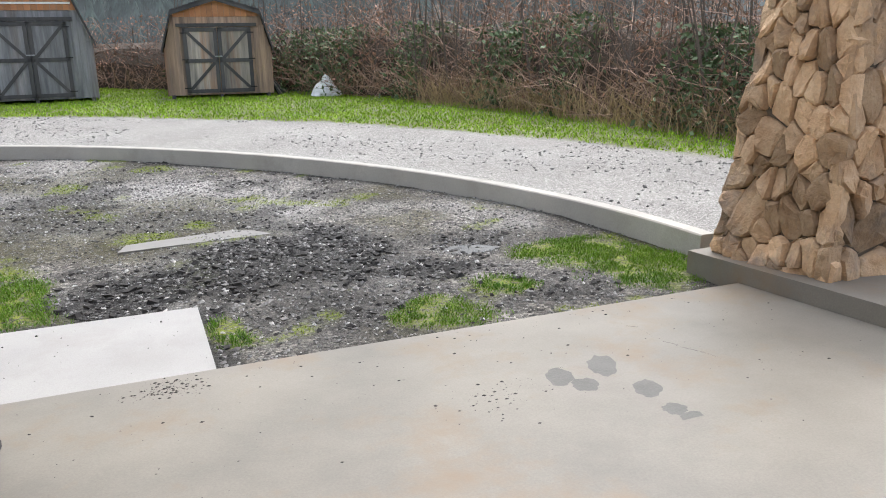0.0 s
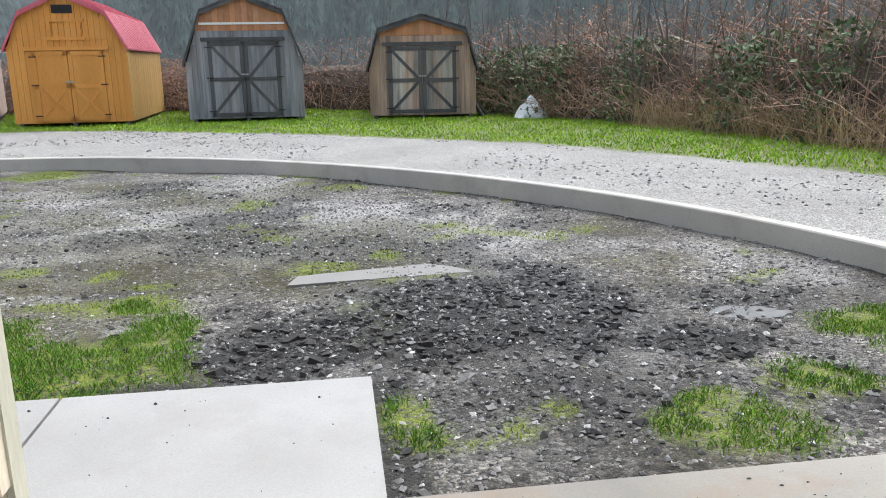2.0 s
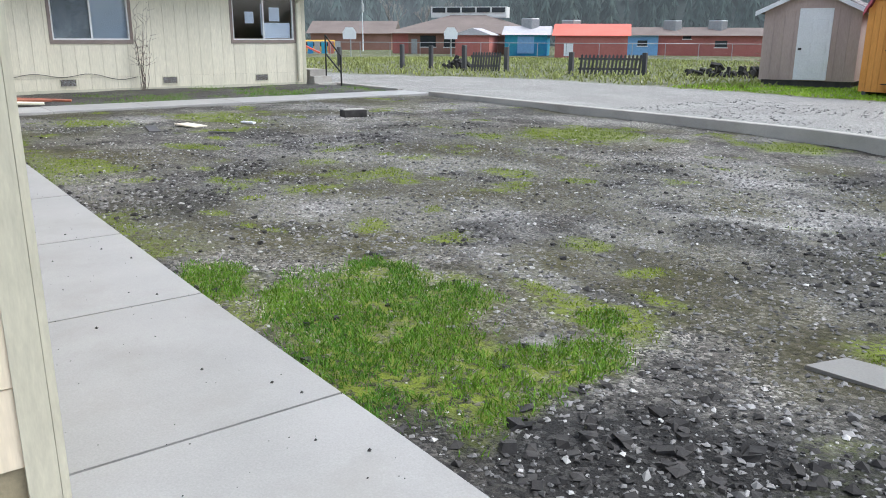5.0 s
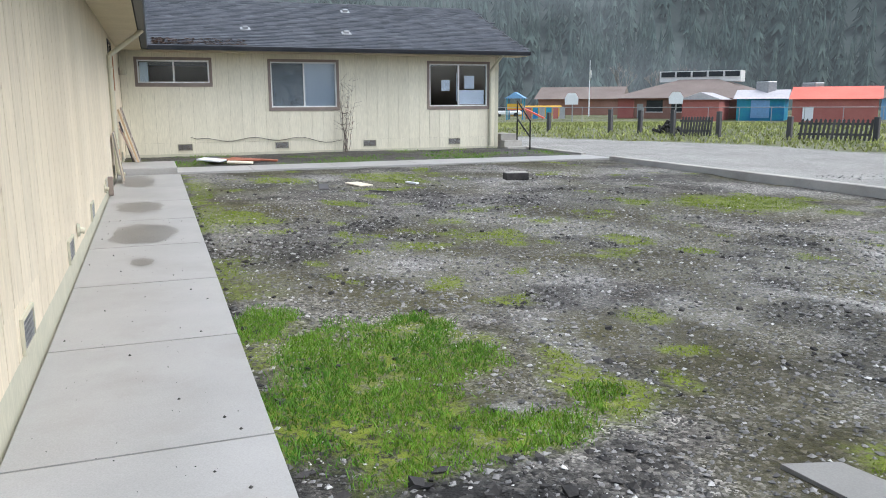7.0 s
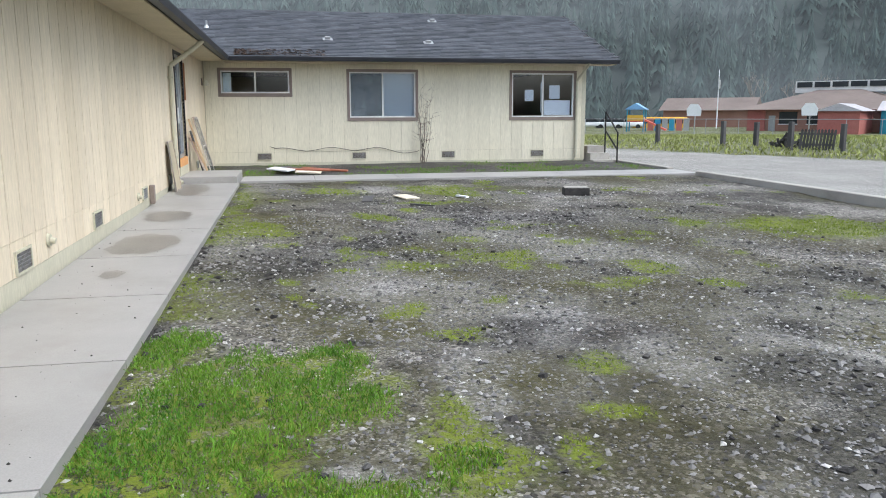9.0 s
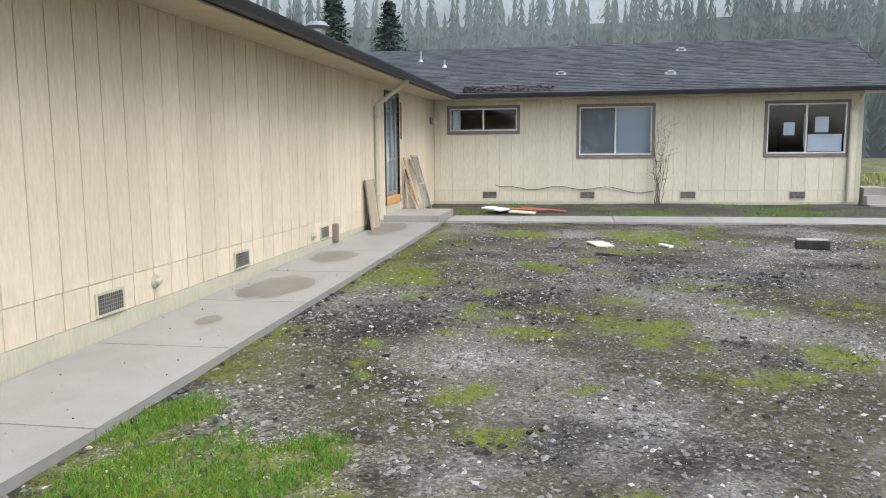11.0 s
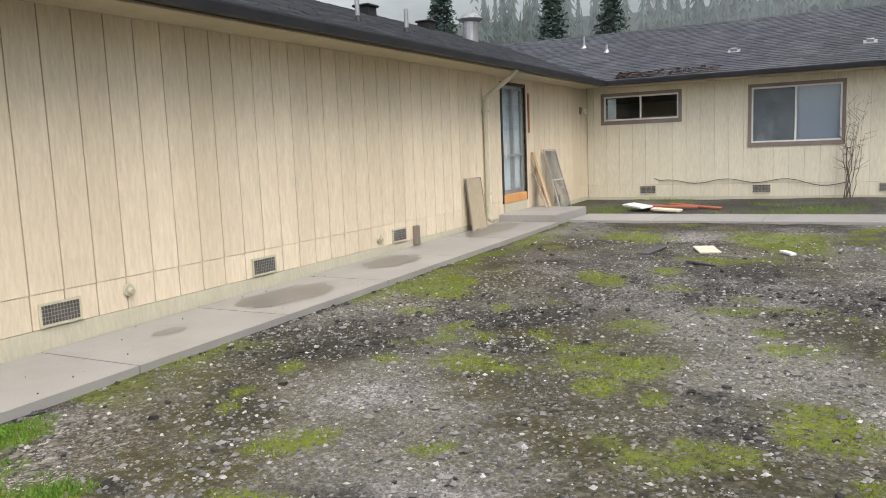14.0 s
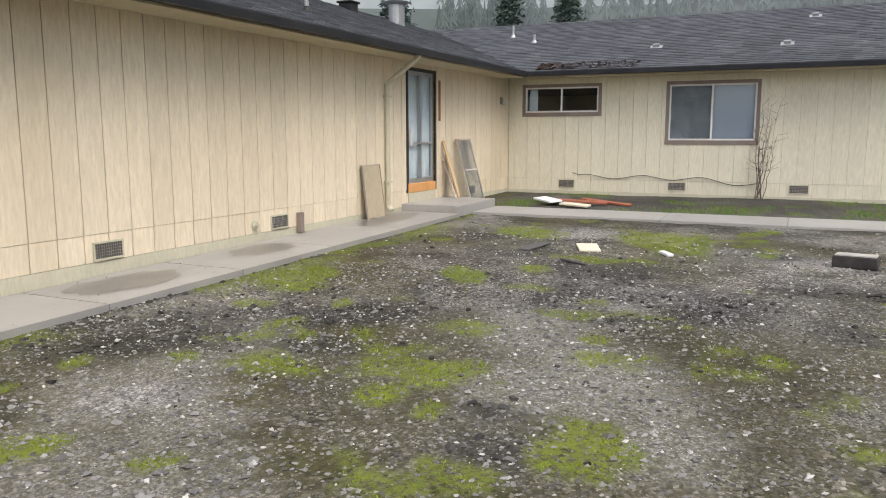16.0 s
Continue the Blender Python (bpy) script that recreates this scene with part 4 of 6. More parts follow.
part("door_handle", tube(bmesh.new(), (-0.27, -0.1, 1.15), (-0.2, -0.04, 1.15), 0.03), "black_metal", sdoor)




# ---- hill, forest, mist ----
def hill_height(x, y):
    a = np.degrees(np.arctan2(y - 8, x + 2))
    a = np.where(a < 0, a + 360, a)
    d = np.hypot(x + 2, y - 8)
    crest = (110 + 22 * np.sin(a * 0.06) + 8 * np.sin(a * 0.31 + 1)) * smooth_step(38, 75, a)
    return np.minimum(crest, np.clip(d - 170, 0, None) * 0.6) - 1.0


aa = np.radians(np.linspace(35, 290, 100))
rr = np.array([150, 170, 200, 240, 290, 340, 400, 470])
vs, fs = [], []
for r in rr:
    for a in aa:
        x, y = -2 + r * math.cos(a), 8 + r * math.sin(a)
        vs.append((x, y, float(hill_height(np.array(x), np.array(y)))))
for i in range(len(rr) - 1):
    for j in range(len(aa) - 1):
        k = i * len(aa) + j
        fs.append((k, k + 1, k + 1 + len(aa), k + len(aa)))
# Hill green is greyed and blued to carry the haze of distance.
M["hill"] = surface("hazed_forest_hill", (0.04, 0.055, 0.05), (0.06, 0.075, 0.07), 0.05, 1, 0.95)
tagged(raw("hill", vs, fs, "hill"), "dark wooded hillside under low cloud", "hill", kind="structure")


def conifer_mesh(rng, verts, faces, ox, oy, oz, h, tiers, spikes, slim=1.0):
    r0 = h * rng.uniform(0.12, 0.18) * slim
    for t in range(tiers):
        f = t / tiers
        z0, z1 = oz + h * (0.08 + 0.85 * f), oz + h * min(1.0, 0.08 + 0.85 * f + 0.2)
        r = (r0 * (1 - f) ** 0.85 + 0.015 * h) * rng.uniform(0.75, 1.15)
        turn = rng.random() * 6.28
        top = len(verts)
        verts.append((ox, oy, z1))
        for k in range(spikes):
            a0 = turn + 6.2832 * k / spikes
            rk = r * rng.uniform(0.55, 1.2)
            verts += [(ox + rk * math.cos(a0), oy + rk * math.sin(a0), z0 - h * 0.03 * rng.random()), (ox + 0.4 * r * math.cos(a0 + 3.1416 / spikes), oy + 0.4 * r * math.sin(a0 + 3.1416 / spikes), z0 + (z1 - z0) * 0.35)]
        for k in range(spikes):
            i, j = top + 1 + 2 * k, top + 1 + 2 * ((k + 1) % spikes)
            faces += [(top, i, i + 1), (top, i + 1, j)]


rng = random.Random(11)
verts, faces = [], []
for k in range(4600):
    a, d = radians(rng.uniform(48, 205)), 160 + 215 * rng.random() ** 1.1
    x, y = -2 + d * math.cos(a), 8 + d * math.sin(a)
    conifer_mesh(rng, verts, faces, x, y, float(hill_height(np.array(x), np.array(y))) - 1, rng.uniform(8, 20), 7, 6)
tagged(raw("forest", verts, faces, "conifer"), "dense dark green conifer forest on the hillside", "forest", kind="stuff")


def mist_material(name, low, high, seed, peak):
    """Drifting mist on a see-through sheet that glows white by itself, with ragged gaps."""
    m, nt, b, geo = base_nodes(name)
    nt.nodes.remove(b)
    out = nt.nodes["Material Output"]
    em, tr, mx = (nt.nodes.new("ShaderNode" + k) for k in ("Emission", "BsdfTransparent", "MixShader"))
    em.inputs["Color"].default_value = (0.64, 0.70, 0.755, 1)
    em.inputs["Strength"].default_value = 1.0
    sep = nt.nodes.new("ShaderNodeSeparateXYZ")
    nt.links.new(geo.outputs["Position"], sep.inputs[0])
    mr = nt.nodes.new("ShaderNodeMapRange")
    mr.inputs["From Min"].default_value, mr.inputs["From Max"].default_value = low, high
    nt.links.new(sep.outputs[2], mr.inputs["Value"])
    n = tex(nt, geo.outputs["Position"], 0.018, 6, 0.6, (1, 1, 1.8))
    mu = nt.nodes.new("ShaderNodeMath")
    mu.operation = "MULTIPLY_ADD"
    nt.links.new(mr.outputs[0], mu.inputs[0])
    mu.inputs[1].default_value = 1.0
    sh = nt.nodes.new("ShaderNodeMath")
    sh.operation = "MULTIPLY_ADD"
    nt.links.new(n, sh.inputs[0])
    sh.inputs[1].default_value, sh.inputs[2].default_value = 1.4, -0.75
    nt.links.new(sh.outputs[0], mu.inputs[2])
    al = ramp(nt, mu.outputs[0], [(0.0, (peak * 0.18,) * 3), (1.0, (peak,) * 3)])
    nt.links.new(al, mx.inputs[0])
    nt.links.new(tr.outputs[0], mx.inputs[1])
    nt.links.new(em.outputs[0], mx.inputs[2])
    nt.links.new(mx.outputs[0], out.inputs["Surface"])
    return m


M["mist_a"] = mist_material("low_mist_glow", 14, 60, 1, 0.4)
M["mist_b"] = mist_material("upper_mist_glow", 20, 62, 2, 0.97)
# Haze sheets: the mist's brightness is their own emission.
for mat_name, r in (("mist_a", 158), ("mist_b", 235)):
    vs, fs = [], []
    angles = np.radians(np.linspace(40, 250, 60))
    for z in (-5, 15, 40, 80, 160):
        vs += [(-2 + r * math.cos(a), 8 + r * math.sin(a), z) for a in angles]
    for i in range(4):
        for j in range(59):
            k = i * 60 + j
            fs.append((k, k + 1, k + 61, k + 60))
    o = tagged(raw("backdrop", vs, fs, mat_name), "glowing backdrop sheet of grey drifting mist over the hillside", "mist", kind="structure")
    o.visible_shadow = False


def big_conifer(label, x, y, z0, h, slim, bare):
    t = thing("conifer", label, "tree", pose(x, y, z0))
    part("trunk", tube(bmesh.new(), (0, 0, 0), (0, 0, h * 0.98), h * 0.018, 0.02, 7), "bark", t)
    rg = random.Random(int(x * 7))
    verts, faces = [], []
    for k in range(1300):
        f = rg.random() ** 0.8
        z = h * (bare + (1 - bare) * f)
        reach = h * 0.2 * slim * (1 - f) ** 0.75 * rg.uniform(0.5, 1.2) + 0.25
        a = rg.random() * 6.283
        for q in range(3):
            s0 = reach * (0.35 + 0.3 * q)
            cx, cy, cz = s0 * math.cos(a), s0 * math.sin(a), z - s0 * 0.22 + rg.uniform(-0.1, 0.1)
            w = h * 0.0125 * rg.uniform(0.6, 1.3)
            i = len(verts)
            for _ in range(3):
                verts.append((cx + rg.uniform(-w, w) * 1.6, cy + rg.uniform(-w, w) * 1.6, cz + rg.uniform(-w, w)))
            faces.append((i, i + 1, i + 2))
    raw("crown", verts, faces, "conifer", t)


big_conifer("dark ragged conifer behind the roof", -54, -17.5, -1, 14.5, 0.9, 0.3)
big_conifer("thin sparse conifer behind the roof", -67, -13.3, -1, 17, 0.7, 0.25)
big_conifer("full dark fir behind the roof", -73, -9.8, -1, 16.5, 1.15, 0.15)


# ---- bramble bank ----
def bank_front(s):
    """Front line of the bank, s in metres from the west end."""
    return np.interp(s, [0, 8, 16, 19, 23, 28, 33, 38, 50], [-16, -9, -1, 4.6, 7.2, 9.0, 10.0, 10.8, 12]), np.interp(s, [0, 8, 16, 19, 23, 28, 33, 38, 50], [33, 32.5, 31.5, 27, 22.4, 17.2, 12.2, 7.2, -5])


def bank_height(s):
    return np.interp(s, [0, 10, 16, 20, 24, 30, 36, 50], [1.6, 1.9, 2.6, 3.0, 3.2, 3.0, 2.9, 2.8]) + 0.8 * (lattice(s, s * 0, 0.4, 9) - 0.5)


# Deep shade between the canes is put into this core colour.
M["bank"] = surface("bramble_core_shade", (0.05, 0.038, 0.03), (0.09, 0.068, 0.05), 1.5, 20, 0.95, 0, 0.8, 0.05)
ss = np.linspace(0, 50, 160)
fx, fy = bank_front(ss)
tx, ty = np.gradient(fx), np.gradient(fy)
ln = np.hypot(tx, ty)
nx, ny = -ty / ln, tx / ln
hh = bank_height(ss)
vs, fs = [], []
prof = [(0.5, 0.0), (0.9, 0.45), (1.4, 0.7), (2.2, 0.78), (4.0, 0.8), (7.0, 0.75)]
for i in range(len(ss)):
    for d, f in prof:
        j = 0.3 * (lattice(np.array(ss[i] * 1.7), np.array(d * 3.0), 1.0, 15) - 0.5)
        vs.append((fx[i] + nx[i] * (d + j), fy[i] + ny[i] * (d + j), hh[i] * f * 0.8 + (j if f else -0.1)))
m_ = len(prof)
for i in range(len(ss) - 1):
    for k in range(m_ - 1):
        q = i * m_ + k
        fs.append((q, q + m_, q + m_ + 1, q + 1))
# Added filler sheet that stops views through the bank.
tagged(raw("bramble_bank", vs, fs, "bank"), "dark core sheet inside the bramble bank, shade put into its colour", "thicket", kind="stuff")
rs = np.random.RandomState(5)


def strips(name, base, tip, bend, width, material, label, cat):
    """Thin bent blades or canes: two tapering quads each, all in one mesh."""
    n = len(base)
    side = np.cross(tip - base, rs.randn(n, 3))
    side /= np.linalg.norm(side, axis=1, keepdims=True) + 1e-9
    side *= width[:, None] / 2
    mid = (base + tip) / 2 + bend
    v = np.stack([base - side, base + side, mid - side * 0.8, mid + side * 0.8, tip], 1).reshape(-1, 3)
    k = np.arange(n) * 5
    quads = np.stack([k, k + 1, k + 3, k + 2], 1).tolist()
    tris = np.stack([k + 2, k + 3, k + 4], 1).tolist()
    return tagged(raw(name, v.tolist(), quads + tris, material), label, cat, kind="stuff")


def on_bank(n, depth, s0=0, s1=50):
    s, d = rs.uniform(s0, s1, n), depth * rs.rand(n) ** 1.3
    x, y = bank_front(s)
    i = np.clip((s / 50 * 159).astype(int), 0, 159)
    return np.stack([x + nx[i] * d, y + ny[i] * d], 1), s, d, nx[i], ny[i]


n = 15000
p, s_, d_, ex, ey = on_bank(n, 3.5)
h_ = bank_height(s_)
z0 = h_ * np.clip(d_ / 1.6, 0, 0.8) * rs.rand(n)
base = np.column_stack([p, z0])
lean = rs.randn(n, 2) * 0.8
length = rs.uniform(0.15, 1.1, n) * np.where(s_ < 16, 0.8, 1.0)
tip = base + np.column_stack([lean - np.column_stack([ex, ey]) * 0.25 * rs.rand(n)[:, None], length])
bend = np.column_stack([rs.randn(n) * 0.22, rs.randn(n) * 0.22, rs.rand(n) * 0.35])
strips("bramble_canes", base, tip, bend, rs.uniform(0.010, 0.030, n), "cane", "tangled brown bramble canes along the bank", "bramble")
n = 700
p, s_, d_, ex, ey = on_bank(n, 6.0, 17, 50)
base = np.column_stack([p, np.full(n, 0.5)])
tip = base + np.column_stack([rs.randn(n, 2) * 0.5, rs.uniform(2.2, 4.8, n)])
strips("bare_saplings", base, tip, np.column_stack([rs.randn(n, 2) * 0.15, np.zeros(n)]), rs.uniform(0.02, 0.06, n), "bark", "thin bare grey saplings above the bank", "sapling")


def leaves(name, n, s0, s1, zlo, zhi, size, material, label, clump):
    p, s, d, ex, ey = on_bank(n, 1.9, s0, s1)
    keep = lattice(s, p[:, 1] * 0.3 + 0.0, 0.9, clump) > 0.5
    p, s, d, ex, ey = p[keep], s[keep], d[keep], ex[keep], ey[keep]
    n = len(p)
    h = bank_height(s)
    z = np.clip(h * (zlo + (zhi - zlo) * rs.rand(n)), 0.05, None)
    p = p + np.column_stack([ex, ey]) * (z / h * 0.9 - 0.45)[:, None] + rs.randn(n, 2) * 0.15
    c = np.column_stack([p, z])
    a, b = rs.randn(n, 3), rs.randn(n, 3)
    sz = size * rs.uniform(0.5, 1.3, n)[:, None]
    a = a / np.linalg.norm(a, axis=1, keepdims=True) * sz
    b = b / np.linalg.norm(b, axis=1, keepdims=True) * sz * 0.6
    v = np.stack([c - a, c + b, c + a, c - b], 1).reshape(-1, 3)
    k = np.arange(n) * 4
    tagged(raw(name, v.tolist(), np.stack([k, k + 1, k + 2, k + 3], 1).tolist(), material), label, "foliage", kind="stuff")


leaves("bramble_leaves", 30000, 17.5, 44, 0.02, 0.7, 0.075, "leaf", "dark green bramble leaves on the bank", 21)
leaves("russet_leaves", 30000, 0, 48, 0.1, 1.05, 0.05, "red_leaf", "russet dead leaves caught in the brambles", 33)
n = 2600
p, s_, d_, ex, ey = on_bank(n, 1.0, 24.5, 46)
p = p - np.column_stack([ex, ey]) * 0.5
base = np.column_stack([p, np.zeros(n)])
tip = base + np.column_stack([rs.randn(n, 2) * 0.35, rs.uniform(0.3, 1.1, n)])
strips("dry_grass", base, tip, np.column_stack([rs.randn(n, 2) * 0.05, rs.rand(n) * 0.2]), rs.uniform(0.008, 0.02, n), "dry_grass", "tall dry straw grass at the foot of the bank", "grass")

# ---- grass, stones ----
def scatter(n, x0, x1, y0, y1):
    return rs.uniform(x0, x1, n), rs.uniform(y0, y1, n)


def blades(name, x, y, height, material, label, width=0.006):
    n = len(x)
    base = np.column_stack([x, y, ground_z(x, y) - 0.004])
    tip = base + np.column_stack([rs.randn(n, 2) * 0.45 * height[:, None], height])
    strips(name, base, tip, np.column_stack([rs.randn(n, 2) * 0.004, height * 0.12]), np.full(n, width) * rs.uniform(0.6, 1.5, n), material, label, "grass")


x, y = scatter(300000, -3.9, 4.6, 4.4, 8.2)
g, mo, dk, pl, fm = cover(x, y)
keep = (rs.rand(len(x)) < g * 0.8 * smooth_step(0.30, 0.46, fbm(x, y, 5.0, 61))) & ~((y < 5.56) & (x < 0.36)) & (y > 4.4)
blades("lawn_grass", x[keep], y[keep], rs.uniform(0.012, 0.045, keep.sum()), "grass_blade", "lush wet green grass beside the walkway", 0.005)
x, y = scatter(420000, -14.0, 4.5, 4.4, 15.3)
g, mo, dk, pl, fm = cover(x, y)
keep = (rs.rand(len(x)) < np.maximum(mo - 0.2, 0) * smooth_step(0.3, 0.5, fbm(x, y, 4.0, 62))) & ~((y < 5.56) & (x < 0.36)) & inside_yard(x, y)
blades("moss_tufts", x[keep], y[keep], rs.uniform(0.008, 0.03, keep.sum()), "moss_blade", "yellow-green moss and fine grass tufts on gravel", 0.006)
x, y = scatter(240000, -14, 13, 7, 33)
g, mo, dk, pl, fm = cover(x, y)
keep = (rs.rand(len(x)) < g * 0.6) & (verge(x, y) > 0.2) & ~inside_yard(x, y)
blades("verge_grass", x[keep], y[keep], rs.uniform(0.02, 0.08, keep.sum()), "verge_blade", "bright green grass verge beyond the road", 0.022)
x, y = scatter(60000, -60, -12, 14, 50)
g, mo, dk, pl, fm = cover(x, y)
keep = (rs.rand(len(x)) < g * 0.7) & (verge(x, y) > 0.3)
blades("field_grass", x[keep], y[keep], rs.uniform(0.04, 0.22, keep.sum()), "field_blade", "rough olive field grass", 0.05)
x, y = scatter(30000, -18.8, -15.35, 5.5, 15.2)
g, mo, dk, pl, fm = cover(x, y)
keep = rs.rand(len(x)) < g * 0.7
blades("bed_grass", x[keep], y[keep], rs.uniform(0.02, 0.07, keep.sum()), "grass_blade", "thin weeds in the bed by the wing", 0.008)

OCTA = np.array([(1, 0, 0), (-1, 0, 0), (0, 1, 0), (0, -1, 0), (0, 0, 1), (0, 0, -1)], float)
OFACES = np.array([(0, 2, 4), (2, 1, 4), (1, 3, 4), (3, 0, 4), (2, 0, 5), (1, 2, 5), (3, 1, 5), (0, 3, 5)])
CUBE = np.array([(x, y, z) for x in (-1, 1) for y in (-1, 1) for z in (-1, 1)], float) * 0.75
CFACES = np.array([(0, 1, 3, 2), (4, 6, 7, 5), (0, 4, 5, 1), (2, 3, 7, 6), (0, 2, 6, 4), (1, 5, 7, 3)])


def stones(name, x, y, size, material, label, flat=0.6, blocky=False):
    n = len(x)
    t, f = (CUBE, CFACES) if blocky else (OCTA, OFACES)
    v = t[None] + rs.uniform(-0.32, 0.32, (n, len(t), 3))
    ang = rs.rand(n) * 6.283
    c, s = np.cos(ang)[:, None], np.sin(ang)[:, None]
    vx, vy, vz = v[..., 0] * size[:, None] * rs.uniform(0.8, 1.4, (n, 1)), v[..., 1] * size[:, None], v[..., 2] * size[:, None] * flat
    tilt = rs.uniform(-0.5, 0.5, (n, 1))
    vx, vz = vx + vz * tilt, vz - vx * tilt * 0.5
    out = np.stack([vx * c - vy * s + x[:, None], vx * s + vy * c + y[:, None], vz + (ground_z(x, y) + size * flat * 0.35)[:, None]], 2).reshape(-1, 3)
    faces = (f[None] + (np.arange(n) * len(t))[:, None, None]).reshape(-1, f.shape[1])
    tagged(raw(name, out.tolist(), faces.tolist(), material), label, "gravel", kind="stuff")


def yard_points(n, x0, x1, y0, y1, weight):
    x, y = scatter(n, x0, x1, y0, y1)
    g, mo, dk, pl, fm = cover(x, y)
    keep = (rs.rand(n) < weight(g, mo, dk, pl)) & inside_yard(x, y) & ~((y < 5.57) & (x < 0.36)) & (y > 4.38) & ~((x > 4.1) & (y < 5.0))
    return x[keep], y[keep]


x, y = yard_points(60000, -9, 4.5, 4.4, 12.5, lambda g, mo, dk, pl: (1 - g) * (1 - 0.6 * mo) * (0.85 - 0.3 * pl))
stones("fine_gravel", x, y, 0.006 + 0.013 * rs.rand(len(x)) ** 3, "pebble", "mixed grey gravel stones")
x, y = yard_points(26000, -14, 4.5, 4.4, 15.3, lambda g, mo, dk, pl: (1 - g) * (1 - 0.6 * mo) * smooth_step(0.4, 0.6, pl + dk * 0.5 + 0.2))
stones("coarse_gravel", x, y, 0.010 + 0.02 * rs.rand(len(x)) ** 3, "pebble", "coarse grey gravel stones")
x, y = yard_points(42000, -12, 4.4, 4.4, 14, lambda g, mo, dk, pl: (1 - 0.9 * g) * (1 - 0.7 * mo) * (0.14 + 0.2 * dk + 0.3 * pl))
stones("pale_pebbles", x, y, 0.005 + 0.016 * rs.rand(len(x)) ** 4, "pebble_white", "scattered pale rounded pebbles")
x, y = yard_points(90000, -9.5, 3.6, 4.4, 13.5, lambda g, mo, dk, pl: np.maximum(dk - 0.3, 0) * 1.1)
stones("asphalt_clods", x, y, 0.005 + 0.032 * rs.rand(len(x)) ** 6, "clod", "black broken asphalt clods and dark soil crumbs", 0.55)
x, y = yard_points(1500, -12, 2.0, 5.65, 13, lambda g, mo, dk, pl: 0.2 + 0.6 * dk)
stones("loose_clods", x, y, 0.008 + 0.018 * rs.rand(len(x)) ** 3, "clod", "loose dark clods scattered over the gravel", 0.7, True)
x, y = yard_points(7000, -0.9, 3.0, 5.0, 8.3, lambda g, mo, dk, pl: (dk > 0.8) * 0.3)
stones("asphalt_chunks", x, y, 0.008 + 0.03 * rs.rand(len(x)) ** 5, "clod", "flat broken lumps of black asphalt on the pile", 0.6, True)
x, y = scatter(22000, -12, 12, 7, 26)
keep = ~inside_yard(x, y) & (verge(x, y) < 0.4) & (x > -10) & (rs.rand(len(x)) < smooth_step(0.45, 0.6, fbm(x, y, 0.5, 44)))
x, y = x[keep], y[keep]
stones("road_gravel", x, y, 0.010 + 0.022 * rs.rand(len(x)) ** 3, "pebble", "wet grey road gravel")


# ---- stone pier ----
pier = thing("stone_pier", "rough tan field-stone pier on a concrete kerb", "pillar", pose(4.9, 4.25, 0.17))
PH, PB, PT = 2.5, (0.60, 0.58), (0.36, 0.38)
bm = bmesh.new()
lo = [bm.verts.new((sx * (PB[0] - 0.06), sy * (PB[1] - 0.06), 0)) for sx, sy in ((-1, -1), (1, -1), (1, 1), (-1, 1))]
hi = [bm.verts.new((sx * (PT[0] - 0.06), sy * (PT[1] - 0.06), PH)) for sx, sy in ((-1, -1), (1, -1), (1, 1), (-1, 1))]
bm.faces.new(lo[::-1]), bm.faces.new(hi)
for i in range(4):
    bm.faces.new((lo[i], lo[(i + 1) % 4], hi[(i + 1) % 4], hi[i]))
part("mortar_core", bm, "mortar", pier)
rg = random.Random(8)


def clip_cell(poly, mx, mz, nx_, nz_):
    """The part of a polygon on the near side of the line through (mx, mz) with normal (nx_, nz_)."""
    out = []
    for (ax, az), (bx_, bz) in zip(poly, poly[1:] + poly[:1]):
        da, db = (ax - mx) * nx_ + (az - mz) * nz_, (bx_ - mx) * nx_ + (bz - mz) * nz_
        if da <= 0:
            out.append((ax, az))
        if da * db < 0:
            f = da / (da - db)
            out.append((ax + (bx_ - ax) * f, az + (bz - az) * f))
    return out


def field_stone(cell, place):
    """A rounded, hand-fitted stone filling a cell of the wall; place(u, z, proud) gives its point in space."""
    cu_, cz_ = sum(p[0] for p in cell) / len(cell), sum(p[1] for p in cell) / len(cell)
    ring = []
    for (ax, az), (bx_, bz) in zip(cell, cell[1:] + cell[:1]):
        ring += [(ax * 0.93 + cu_ * 0.07, az * 0.93 + cz_ * 0.07), ((ax + bx_) / 2 + rg.uniform(-0.012, 0.012), (az + bz) / 2 + rg.uniform(-0.012, 0.012))]
    proud, tu, tz = rg.uniform(0.035, 0.085), rg.uniform(-0.35, 0.35), rg.uniform(-0.35, 0.35)
    bm = bmesh.new()
    rings = []
    for shrink, out in ((0.97, -0.05), (0.98, 0.35), (0.92, 0.85), (0.68, 1.0)):
        row = []
        for u, z in ring:
            pu, pz = cu_ + (u - cu_) * shrink, cz_ + (z - cz_) * shrink
            h = -0.05 if out < 0 else out * proud + (tu * (pu - cu_) + tz * (pz - cz_)) * out + rg.uniform(-0.012, 0.012)
            row.append(bm.verts.new(place(pu, pz, h)))
        rings.append(row)
    for r, q in zip(rings, rings[1:]):
        for i in range(len(r)):
            j = (i + 1) % len(r)
            bm.faces.new((r[i], r[j], q[j], q[i]))
    mid = bm.verts.new(place(cu_, cz_, proud * rg.uniform(0.9, 1.15)))
    last = rings[-1]
    for i in range(len(last)):
        bm.faces.new((last[i], last[(i + 1) % len(last)], mid))
    bmesh.ops.recalc_face_normals(bm, faces=bm.faces)
    return bm


